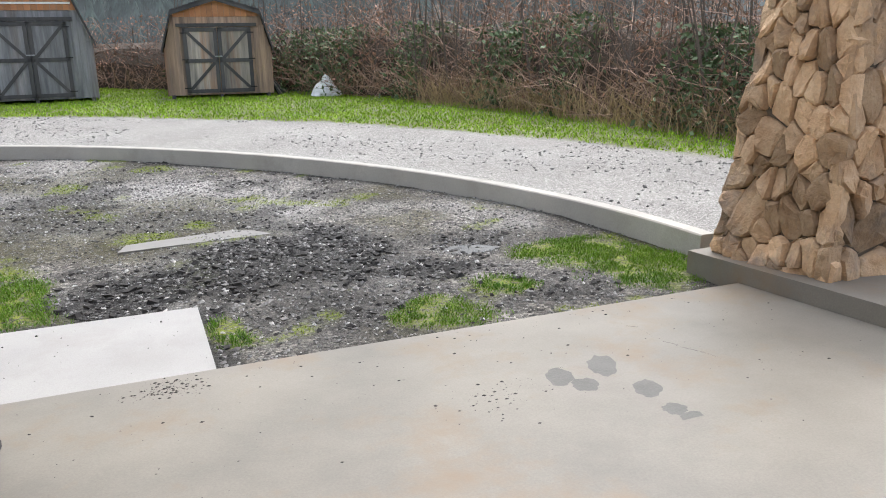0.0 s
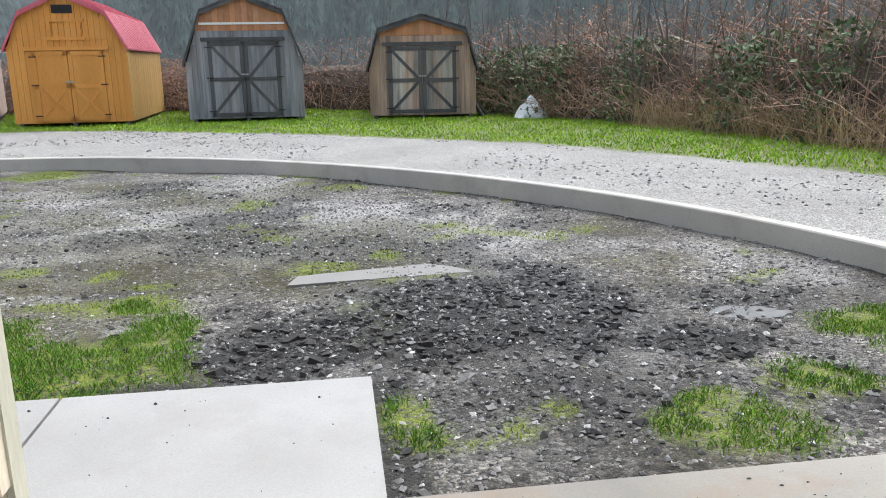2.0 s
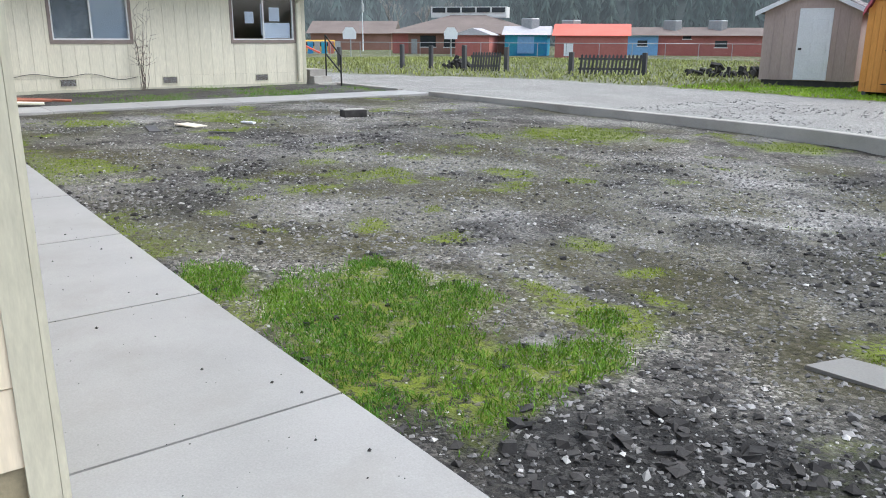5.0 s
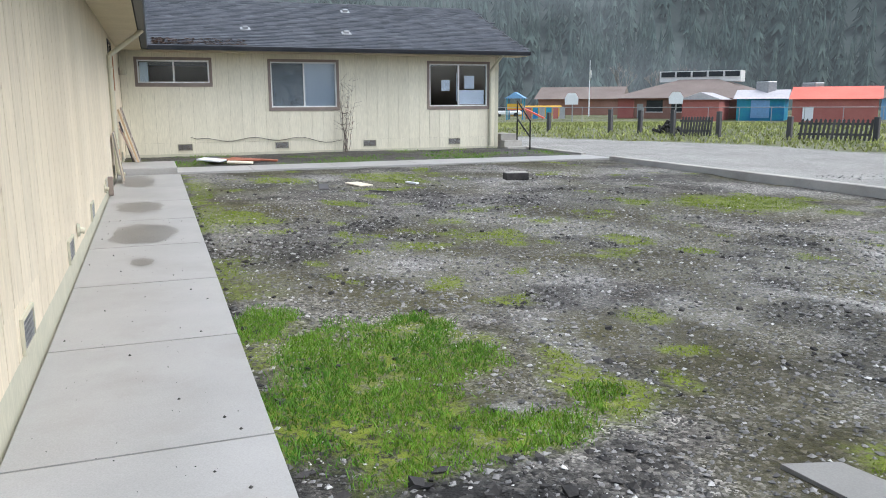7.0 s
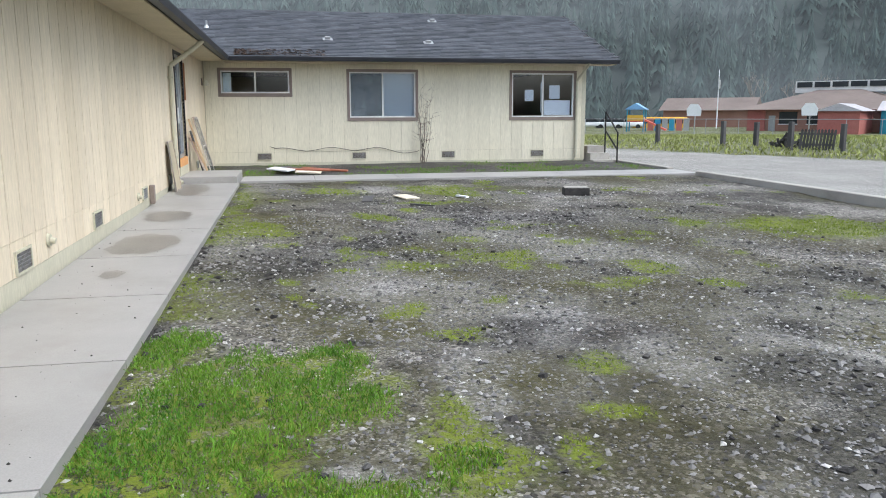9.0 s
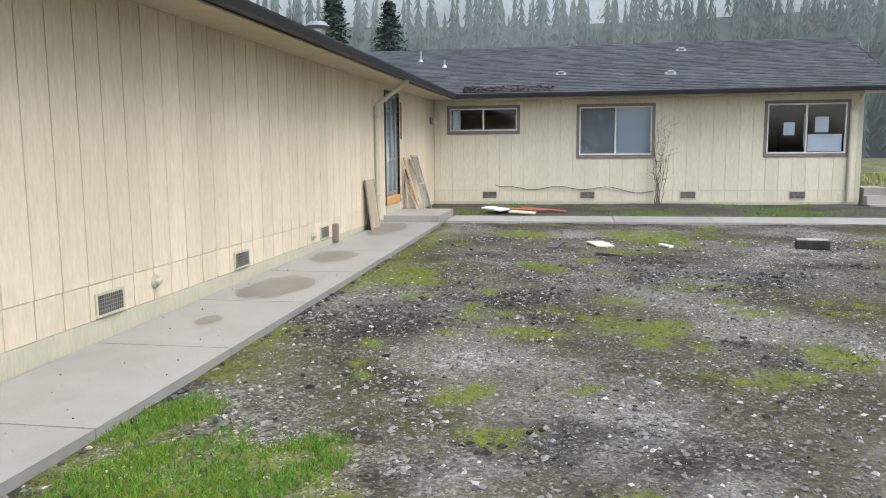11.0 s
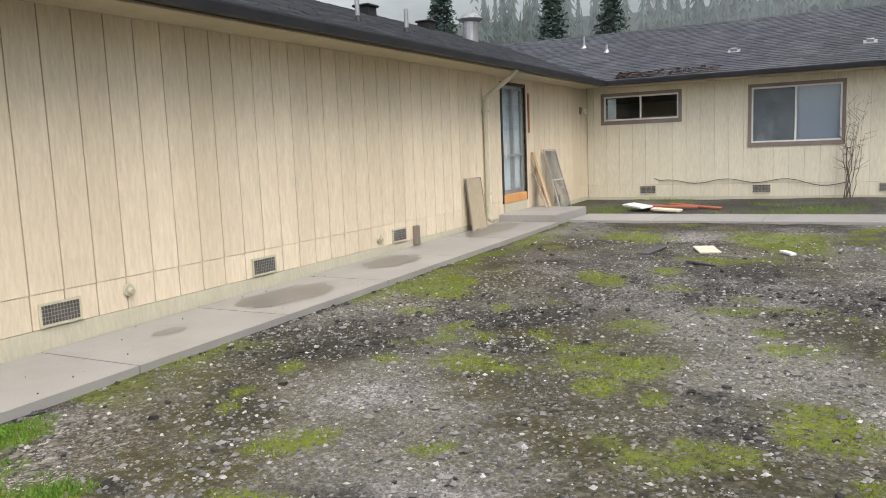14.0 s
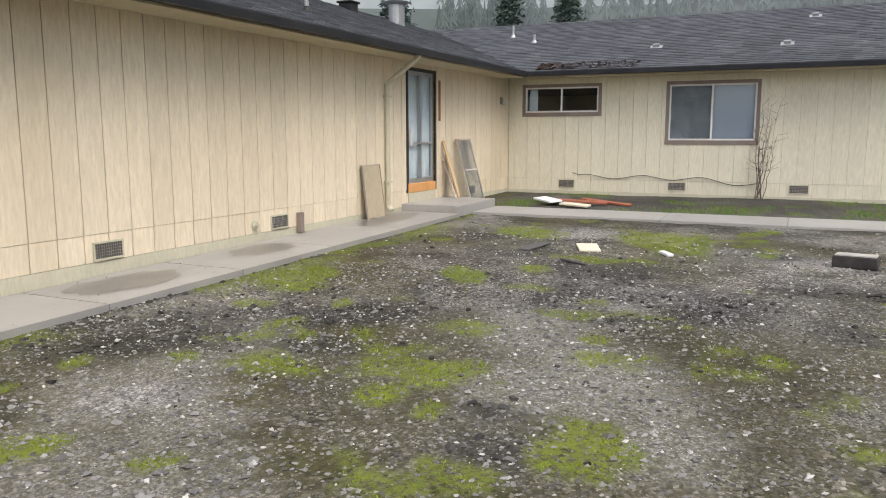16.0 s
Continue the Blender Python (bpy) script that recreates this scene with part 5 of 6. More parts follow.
for face in range(4):
    turn = Matrix.Rotation(face * math.pi / 2, 4, "Z")
    half_b, half_t = (PB[0], PT[0]) if face % 2 == 0 else (PB[1], PT[1])
    out_b, out_t = (PB[1], PT[1]) if face % 2 == 0 else (PB[0], PT[0])

    def place(u, z, proud):
        f = z / PH
        sc = 1 + (half_t / half_b - 1) * f
        return turn @ Vector((u * sc, -(out_b + (out_t - out_b) * f) + 0.05 - proud, z))
    sites = []
    for _ in range(1500):
        p = (rg.uniform(-half_b, half_b), rg.uniform(0, PH), rg.choice((0.11, 0.14, 0.19, 0.24)))
        if all(math.hypot(p[0] - q[0], (p[1] - q[1]) * 0.8) > (p[2] + q[2]) / 2 for q in sites):
            sites.append(p)
    for p in sites:
        cell = [(-half_b, 0.0), (half_b, 0.0), (half_b, PH), (-half_b, PH)]
        for q in sites:
            if q is not p and math.hypot(p[0] - q[0], p[1] - q[1]) < 0.9:
                w = p[2] / (p[2] + q[2])
                cell = clip_cell(cell, p[0] + (q[0] - p[0]) * w, p[1] + (q[1] - p[1]) * w, q[0] - p[0], (q[1] - p[1]) * 0.64)
        if len(cell) > 2:
            part("stone", field_stone(cell, place), "stone", pier)

# ---- porch marks ----
def porch_z(y):
    """Height of the sloping porch."""
    return 0.065 + (4.36 - y) * 0.0652


M["damp"] = surface("damp_patch", (0.105, 0.1, 0.094), (0.14, 0.134, 0.125), 5, 60, 0.45)


def flat_blot(parent, x, y, rx, ry, turn, zf, material, seed):
    r = random.Random(seed)
    bm = bmesh.new()
    ring = []
    for k in range(22):
        a = 6.2832 * k / 22
        q = 0.85 + 0.3 * r.random()
        u, v = rx * q * math.cos(a), ry * q * math.sin(a)
        px, py = x + u * math.cos(turn) - v * math.sin(turn), y + u * math.sin(turn) + v * math.cos(turn)
        ring.append(bm.verts.new((px, py, zf(px, py) + 0.003)))
    bm.faces.new(ring)
    part("damp_patch", bm, material, parent)


for i, (x, y, rx, ry, a) in enumerate(((2.34, 3.0, 0.07, 0.11, -0.6), (2.30, 2.73, 0.06, 0.07, -0.5), (2.31, 2.59, 0.07, 0.09, -0.5), (2.32, 3.38, 0.08, 0.16, -0.5), (2.02, 3.34, 0.08, 0.12, -0.5), (2.08, 3.18, 0.07, 0.09, -0.5), (2.55, 1.94, 0.1, 0.13, -0.5))):
    flat_blot(porch, x, y, rx, ry, a, lambda p, q: porch_z(q), "damp", i)
n = 420
px, py = rs.uniform(-0.7, 4.0, n), 4.3 - 3.5 * rs.rand(n) ** 1.6
extra = np.column_stack([rs.normal(0.06, 0.1, 220), rs.normal(4.17, 0.07, 220)])
extra2 = np.column_stack([rs.normal(1.6, 0.17, 90), rs.normal(3.25, 0.1, 90)])
px, py = np.concatenate([px, extra[:, 0], extra2[:, 0]]), np.clip(np.concatenate([py, extra[:, 1], extra2[:, 1]]), None, 4.34)
sz = 0.002 + 0.009 * rs.rand(len(px)) ** 4
v = (OCTA[None] * sz[:, None, None] * np.array([1.3, 1, 0.5]) + np.column_stack([px, py, porch_z(py) + 0.002])[:, None, :]).reshape(-1, 3)
f = (OFACES[None] + (np.arange(len(px)) * 6)[:, None, None]).reshape(-1, 3)
tagged(raw("dirt_crumbs", v.tolist(), f.tolist(), "clod"), "dark soil crumbs scattered on the porch", "dirt", kind="stuff")
n = 160
px, py = rs.uniform(-8, 0.3, n), rs.uniform(4.5, 5.5, n)
sz = 0.002 + 0.008 * rs.rand(n) ** 4
v = (OCTA[None] * sz[:, None, None] + np.column_stack([px, py, 0.054 + rise(px, py)])[:, None, :]).reshape(-1, 3)
tagged(raw("walkway_crumbs", v.tolist(), (OFACES[None] + (np.arange(n) * 6)[:, None, None]).reshape(-1, 3).tolist(), "clod"), "dark crumbs scattered on the walkway slabs", "dirt", kind="stuff")
bm = bmesh.new()
cx, cy = 2.84, 3.9
pts = []
for k in range(24):
    pts.append((cx, cy))
    cx, cy = cx + rg.uniform(-0.03, 0.05), cy - rg.uniform(0.04, 0.12)
for (x0, y0), (x1, y1) in zip(pts, pts[1:]):
    q = [bm.verts.new((x0, y0 - 0.003, porch_z(y0) + 0.002)), bm.verts.new((x1, y1 - 0.003, porch_z(y1) + 0.002)), bm.verts.new((x1, y1 + 0.003, porch_z(y1) + 0.002)), bm.verts.new((x0, y0 + 0.003, porch_z(y0) + 0.002))]
    bm.faces.new(q)
part("crack", bm, "dark_joint", porch)
for i, (x, y, rx, ry) in enumerate(((-5.3, 4.95, 0.17, 0.10), (-6.9, 4.95, 0.65, 0.34), (-9.0, 4.9, 0.5, 0.3), (-12.4, 4.8, 0.9, 0.3))):
    flat_blot(walkway, x, y, rx, ry, 0, lambda p, q: 0.053 + float(rise(np.array(p), np.array(6.0))), "damp_walk", 20 + i)
roll = thing("rubber_mat_roll", "rolled black rubber mat beside the wall", "mat")
bm = tube(bmesh.new(), (-0.80, 3.0, porch_z(3.0) + 0.062), (-0.74, 3.68, porch_z(3.68) + 0.062), 0.065, 0.058, 14)
part("mat", bm, "rubber", roll)
part("core_end", tube(bmesh.new(), (-0.74, 3.68, porch_z(3.68) + 0.062), (-0.738, 3.70, porch_z(3.68) + 0.062), 0.035, 0.03, 12), "dark_joint", roll)

# ---- yard pieces ----
strip = tagged(part("concrete_strip", prism(bmesh.new(), [(-0.72, -0.15), (-0.1, -0.16), (0.72, -0.19), (0.6, 0.02), (0.42, 0.16), (-0.1, 0.13), (-0.62, 0.09)], "z", 0, 0.05), "concrete_old"), "broken grey concrete strip lying in the gravel", "slab")
strip.matrix_world = pose(0.5, 7.72, float(ground_z(np.array(0.5), np.array(7.72))) - 0.043, 0, 0, 6)
for nm, x, y, m in (("puddle", 2.78, 6.32, (0.3, 0.17)),):
    bm = bmesh.new()
    zp = float(ground_z(np.array(x), np.array(y))) + 0.004
    bm.faces.new([bm.verts.new((x + m[0] * (0.8 + 0.35 * rg.random()) * math.cos(6.283 * k / 28), y + m[1] * (0.8 + 0.35 * rg.random()) * math.sin(6.283 * k / 28), zp)) for k in range(28)])
    tagged(part(nm, bm, "puddle_water"), "shallow muddy puddle in the gravel", "puddle", kind="structure")
block = thing("concrete_block", "dark wet concrete block lying on the gravel", "block", pose(-10.85, 11.35, float(ground_z(np.array(-10.85), np.array(11.35))), 0, 0, 80))
part("block_body", bx(-0.22, 0.22, -0.12, 0.12, 0, 0.13, bevel=0.012), "clod", block)
part("block_face", bx(-0.2, 0.2, -0.1, 0.1, 0.13, 0.142), "kerb", block)
for nm, lab, x, y, sx, sy, h, mt, rz in (("board_scrap", "pale board scrap lying on moss", -10.95, 8.4, 0.24, 0.13, 0.02, "wood_pale", 20), ("board_scrap", "dark wet board scrap on gravel", -10.8, 7.75, 0.3, 0.08, 0.02, "wood_dark", -10), ("board_scrap", "white plastic scrap on moss", -10.9, 9.35, 0.12, 0.04, 0.03, "white_paint", 35), ("board_scrap", "thin dark stick on gravel", -9.9, 8.5, 0.2, 0.02, 0.02, "wood_dark", 60)):
    o = tagged(part(nm, bx(-sx, sx, -sy, sy, 0, h, bevel=0.003), mt), lab, "scrap")
    o.matrix_world = pose(x, y, float(ground_z(np.array(x), np.array(y))) + 0.01, 0, 2, rz)

# ---- door, downspout, wall fittings ----
door = thing("door_1", "aluminium glass sliding door with pale curtain behind", "door", kind="structure")
dx0, dx1, dz0, dz1, dy = -14.80, -13.72, 0.47, 2.60, WALL_Y
bm = bmesh.new()
for a in ((dx0 - 0.06, dx0, dz0, dz1 + 0.06), (dx1, dx1 + 0.06, dz0, dz1 + 0.06), (dx0, dx1, dz1, dz1 + 0.06)):
    box(bm, a[0], a[1], dy, dy + 0.035, a[2], a[3])
part("casing", bm, "gutter", door)
for a, b in ((dx0, (dx0 + dx1) / 2 + 0.03), ((dx0 + dx1) / 2 - 0.03, dx1)):
    off = -0.035 if a == dx0 else 0.0
    bm = bmesh.new()
    for q in ((a, a + 0.055, dz0 + 0.16, dz1), (b - 0.055, b, dz0 + 0.16, dz1), (a + 0.055, b - 0.055, dz0 + 0.16, dz0 + 0.24), (a + 0.055, b - 0.055, dz1 - 0.06, dz1), (a + 0.055, b - 0.055, 1.32, 1.36)):
        box(bm, q[0], q[1], dy + off - 0.02, dy + off + 0.015, q[2], q[3])
    leaf = part("door_leaf", bm, "alu", door)
    g = part("pane", bx(a + 0.055, b - 0.055, dy + off - 0.006, dy + off, dz0 + 0.24, dz1 - 0.06), "glass", leaf)
    g.visible_shadow = False
part("door_handle", bx(-13.84, -13.81, dy - 0.002, dy + 0.05, 1.3, 1.6, bevel=0.006), "white_vinyl", door)
part("sill_board", bx(dx0, dx1 + 0.02, dy - 0.05, dy + 0.045, dz0, dz0 + 0.158, bevel=0.006), "wood_orange", door, "orange new cedar sill board")
part("sill_apron", bx(dx0, dx1 + 0.02, dy + 0.022, dy + 0.04, 0.302, dz0 - 0.003), "trim_cream", door)
vs, fs = [], []
for k in range(60):
    x = dx0 + 0.02 + k * (dx1 - dx0 - 0.04) / 59
    yy = dy - 0.085 + 0.012 * math.sin(k * 1.1) + 0.008 * math.sin(k * 2.7)
    sway = 0.10 * math.sin(k * 0.21)
    vs += [(x, yy, dz0 + 0.17), (x + sway * 0.6, yy + 0.01, 1.4), (x, yy, dz1 - 0.02)]
    if k:
        i = 3 * k
        fs += [(i - 3, i, i + 1, i - 2), (i - 2, i + 1, i + 2, i - 1)]
raw("curtain", vs, fs, "curtain", door, "pale draped curtain").data.shade_smooth()

ds = thing("downspout", "cream painted downspout bending from the gutter", "downspout")
for a, b in (((-12.9, WALL_Y + 0.07, 0.3), (-12.9, WALL_Y + 0.07, 2.32)), ((-12.9, WALL_Y + 0.07, 2.32), (-12.98, EY - 0.06, 2.66)), ((-12.98, EY - 0.06, 2.66), (-12.98, EY + 0.06, 2.77)), ((-12.9, WALL_Y + 0.07, 0.3), (-12.86, WALL_Y + 0.17, 0.24))):
    part("pipe", tube(bmesh.new(), a, b, 0.042, seg=10), "trim_cream", ds)
for z in (0.7, 2.1):
    part("strap", bx(-12.96, -12.84, WALL_Y + 0.02, WALL_Y + 0.12, z, z + 0.03), "trim_cream", ds)
ds2 = thing("downspout", "cream downspout at the wing corner", "downspout")
part("pipe", tube(bmesh.new(), (WING_X + 0.07, 14.3, 0.25), (WING_X + 0.07, 14.3, 2.35), 0.04, seg=10), "trim_cream", ds2)
part("pipe", tube(bmesh.new(), (WING_X + 0.07, 14.3, 2.35), (EX + 0.05, 14.42, 2.77), 0.04, seg=10), "trim_cream", ds2)


def vent(m, label="recessed foundation vent with rusted mesh screen"):
    """Foundation vent, face towards local -y, origin at its middle."""
    v = thing("foundation_vent", label, "vent", m, "foundation vents")
    part("backing", bx(-0.17, 0.17, -0.006, 0.0, -0.075, 0.075), "vent_dark", v)
    bm = bmesh.new()
    for a in ((-0.19, 0.19, 0.075, 0.095), (-0.19, 0.19, -0.095, -0.075), (-0.19, -0.17, -0.075, 0.075), (0.17, 0.19, -0.075, 0.075)):
        box(bm, a[0], a[1], -0.014, 0.004, a[2], a[3])
    part("frame", bm, "trim_cream", v)
    bm = bmesh.new()
    for k in range(1, 12):
        box(bm, -0.17 + k * 0.0283 - 0.002, -0.17 + k * 0.0283 + 0.002, -0.011, -0.006, -0.075, 0.075)
    for k in range(1, 5):
        box(bm, -0.17, 0.17, -0.011, -0.0065, -0.075 + k * 0.03 - 0.002, -0.075 + k * 0.03 + 0.002)
    part("screen", bm, "metal_grey", v)
    return v


first = vent(pose(-7.13, WALL_Y + 0.02, 0.345, 0, 0, 180))
for x in (-4.68, -9.97, -2.3, -12.45, -16.6):
    copy_thing(first, pose(x, WALL_Y + 0.02, 0.345, 0, 0, 180))
for y in (5.86, 8.3, 10.7, 13.2):
    copy_thing(first, pose(WING_X + 0.02, y, 0.385, 0, 0, 90))
for x, z in ((-5.35, 0.40), (-9.45, 0.35)):
    b = thing("hose_bib", "cream painted capped pipe on the wall", "pipe", pose(x, WALL_Y + 0.02, z))
    part("flange", tube(bmesh.new(), (0, 0, 0), (0, 0.02, 0), 0.06, 0.055, 14), "trim_cream", b)
    part("cap", tube(bmesh.new(), (0, 0.02, 0), (0, 0.06, -0.01), 0.03, 0.026, 12), "trim_cream", b)
ob = thing("conduit_box", "small grey conduit box low on the wall", "box", pose(-10.4, WALL_Y + 0.02, 0.13))
part("box_body", bx(-0.05, 0.05, 0, 0.07, 0.02, 0.3, bevel=0.008), "trim_brown", ob)
# A framed mesh screen, simplified to a solid tan sheet with edge strips.
pan = thing("plywood_panel", "tan framed mesh screen, built as a solid sheet, leaning on the siding", "panel", pose(-12.33, WALL_Y + 0.17, 0.165, 7, 0, 0))
part("sheet", bx(-0.27, 0.27, -0.006, 0.006, 0.02, 0.84, bevel=0.002), "screen_sheet", pan)
for a in ((-0.29, 0.29, 0, 0.02), (-0.29, 0.29, 0.84, 0.86), (-0.29, -0.27, 0.02, 0.84), (0.27, 0.29, 0.02, 0.84)):
    part("edge_strip", bx(a[0], a[1], -0.012, 0.012, a[2], a[3]), "wood_grey", pan)
lum = 0.302
for i, (x, ln, tilt, w, mt) in enumerate(((-15.18, 1.12, 16, 0.05, "wood_raw"), (-15.27, 0.95, 19, 0.06, "wood_raw"), (-15.36, 1.0, 14, 0.045, "wood_dark"), (-15.08, 0.75, 22, 0.04, "wood_grey"))):
    bt = thing("timber_offcut", "raw timber offcut leaning against the wall", "timber", pose(x, WALL_Y + 0.06 + ln * math.sin(radians(tilt)), lum if x > -15.25 else 0.16, tilt, (-1) ** i * 4, 0), "leaning timber")
    part("plank", bx(-w, w, -0.016, 0.016, 0, ln, bevel=0.003), mt, bt)
sc = thing("window_screen", "old metal framed window screen leaning on the wall", "screen", pose(-16.0, WALL_Y + 0.42, 0.16, 15, 0, 0))
bm = bmesh.new()
for a in ((-0.36, 0.36, 0, 0.035), (-0.36, 0.36, 1.26, 1.295), (-0.36, -0.325, 0.035, 1.26), (0.325, 0.36, 0.035, 1.26), (-0.325, 0.325, 0.64, 0.67)):
    box(bm, a[0], a[1], -0.012, 0.012, a[2], a[3])
part("screen_frame", bm, "wood_grey", sc)
part("mesh", bx(-0.325, 0.325, -0.002, 0.002, 0.035, 1.26), "screen_mesh", sc)
lamp = thing("wall_lamp", "small weathered wall lamp near the corner", "lamp", pose(-18.3, WALL_Y + 0.02, 2.25))
part("lamp_plate", bx(-0.06, 0.06, 0, 0.02, -0.08, 0.08), "trim_brown", lamp)
part("lamp_shade", tube(bmesh.new(), (0, 0.1, 0.03), (0, 0.1, -0.09), 0.05, 0.075, 12), "trim_cream", lamp)
mb = thing("meter_box", "narrow tan conduit cover beside the door", "box", pose(-15.0, WALL_Y + 0.02, 1.75))
part("cover", bx(-0.025, 0.025, 0, 0.03, 0, 0.75, bevel=0.005), "wood_red", mb)
for i, (x, y, l, w, mt, rz, lab) in enumerate(((-16.6, 7.3, 0.55, 0.07, "wood_redbrown", 70, "red-brown painted board lying in the bed"), (-16.2, 6.9, 0.5, 0.09, "wood_redbrown", 100, "red-brown painted board lying in the bed"), (-16.0, 6.3, 0.3, 0.14, "white_paint", 50, "white broken panel piece in the bed"), (-15.8, 6.9, 0.28, 0.1, "wood_pale", 80, "pale board piece in the bed"), (-16.5, 6.4, 0.4, 0.2, "wood_dark", 20, "dark wet board in the bed"))):
    o = tagged(part("board_scrap", bx(-l, l, -w, w, 0, 0.035, bevel=0.004), mt), lab, "scrap")
    o.matrix_world = pose(x, y, 0.17 + 0.03 * (i % 3), 4, 3, rz)

# ---- vine, cable, roof fittings, papers ----
vine = thing("bare_vine", "bare leafless climbing shrub against the wing wall", "shrub", pose(WING_X + 0.3, 9.95, 0.17))
for k in range(11):
    bm = bmesh.new()
    p = Vector((rg.uniform(-0.06, 0.06), rg.uniform(-0.09, 0.09), 0))
    drift = Vector((-0.012, rg.uniform(-0.022, 0.034), 0))
    r = rg.uniform(0.006, 0.013)
    steps = rg.randint(8, 15)
    for q in range(steps):
        nxt = p + drift + Vector((rg.uniform(-0.02, 0.02), rg.uniform(-0.035, 0.035), 0.145))
        nxt.x = max(-0.25, nxt.x)
        tube(bm, p, nxt, r * (1 - q / steps * 0.8), r * (1 - (q + 1) / steps * 0.8), 5, False)
        if q > 2 and rg.random() < 0.8:
            tube(bm, nxt, nxt + Vector((rg.uniform(0, 0.05), rg.uniform(-0.3, 0.3), rg.uniform(0.03, 0.25))), 0.004, 0.0015, 4, False)
        p = nxt
    part("stem", bm, "bark", vine)
cable = thing("cable", "thin dark cable sagging along the wing wall", "cable")
cu = bpy.data.curves.new("wire", "CURVE")
cu.dimensions, cu.bevel_depth, cu.bevel_resolution = "3D", 0.007, 1
sp = cu.splines.new("POLY")
sp.points.add(26)
for k in range(27):
    sp.points[k].co = (WING_X + 0.04, 6.0 + 3.9 * k / 26, 0.56 + 0.045 * math.sin(k * 0.75) - 0.10 * float(smooth_step(16, 26, k)) + (0.08 if k == 0 else 0), 1)
cu.materials.append(M["black_metal"])
new("wire", cu).parent = cable
for i, (y, run) in enumerate(((7.6, 1.52), (10.3, 1.33), (10.8, 3.53))):
    v = thing("roof_vent", "small grey metal vent on the shingle roof", "vent", pose(EX - run, y, EAVE_Z + run * PITCH, 0, 20.3, 0), "roof vents")
    part("flashing", bx(-0.12, 0.12, -0.13, 0.13, 0.0, 0.025, bevel=0.004), "metal_grey", v)
    part("hood", prism(bmesh.new(), [(-0.08, 0.025), (0.07, 0.025), (0.07, 0.085), (0.03, 0.1), (-0.08, 0.04)], "y", -0.07, 0.07), "metal_grey", v)
for y, run, h in ((3.61, 3.13, 0.3), (4.4, 2.5, 0.2)):
    v = thing("vent_pipe", "thin grey vent pipe on the wing roof", "pipe", pose(EX - run, y, EAVE_Z + run * PITCH), "vent pipes")
    part("pipe", tube(bmesh.new(), (0, 0, -0.05), (0, 0, h), 0.03, seg=10), "metal_grey", v)
    part("boot", tube(bmesh.new(), (0, 0, -0.04), (0, 0, 0.07), 0.1, 0.035, 12), "metal_grey", v)
for x, run in ((-14.6, 3.89), (-17.5, 4.05)):
    v = thing("roof_hood", "black low roof vent hood near the ridge", "vent", pose(x, EY - run, EAVE_Z + run * PITCH), "roof hoods")
    part("base", bx(-0.16, 0.16, -0.16, 0.16, -0.05, 0.14), "black_metal", v)
    part("cap", bx(-0.21, 0.21, -0.21, 0.21, 0.14, 0.19, bevel=0.02), "black_metal", v)
rl = np.random.RandomState(77)
n = 900
ly, lr = 5.25 + 2.2 * rl.rand(n) ** 1.7, 0.05 + 0.5 * rl.rand(n) ** 1.5
c = np.column_stack([EX - lr, ly, EAVE_Z + lr * PITCH + 0.028])
a = rl.randn(n, 3) * np.array([0.016, 0.028, 0.005])
b = rl.randn(n, 3) * np.array([0.016, 0.01, 0.005])
k = np.arange(n) * 4
tagged(raw("needle_litter", np.stack([c - a, c + b, c + a, c - b], 1).reshape(-1, 3).tolist(), np.stack([k, k + 1, k + 2, k + 3], 1).tolist(), "litter"), "dark brown needle litter in the roof valley", "litter", kind="stuff")
for x, run, h in ((-10.9, 1.67, 0.34), (-12.22, 1.58, 0.38)):
    v = thing("vent_pipe", "thin grey vent pipe on the main roof", "pipe", pose(x, EY - run, EAVE_Z + run * PITCH))
    part("pipe", tube(bmesh.new(), (0, 0, -0.05), (0, 0, h), 0.035, seg=10), "metal_grey", v)
    part("boot", tube(bmesh.new(), (0, 0, -0.03), (0, 0, 0.08), 0.09, 0.04, 12), "black_metal", v)
fl = thing("flue_cap", "galvanised mushroom flue cap on the roof", "chimney", pose(-19.2, 1.3, EAVE_Z + 3.6 * PITCH))
part("flue", tube(bmesh.new(), (0, 0, -0.1), (0, 0, 0.5), 0.2, 0.2, 16), "metal_grey", fl)
part("cap", tube(bmesh.new(), (0, 0, 0.56), (0, 0, 0.68), 0.34, 0.2, 16), "metal_grey", fl)
part("collar", tube(bmesh.new(), (0, 0, 0.5), (0, 0, 0.56), 0.26, 0.34, 16), "metal_grey", fl)
for y0, y1, z0, z1 in ((13.4, 14.15, 1.42, 1.82), (13.55, 13.85, 1.86, 2.22), (12.85, 13.1, 1.8, 2.1), (13.3, 13.36, 1.5, 2.3)):
    tagged(part("paper_sheet", bx(WING_X - 0.085, WING_X - 0.075, y0, y1, z0, z1), "paper"), "white paper sheet inside the window", "paper")
tagged(part("window_curtain", bx(WING_X - 0.13, WING_X - 0.12, 4.9, 5.1, 2.02, 2.5), "curtain"), "short pale curtain inside the high window", "curtain")

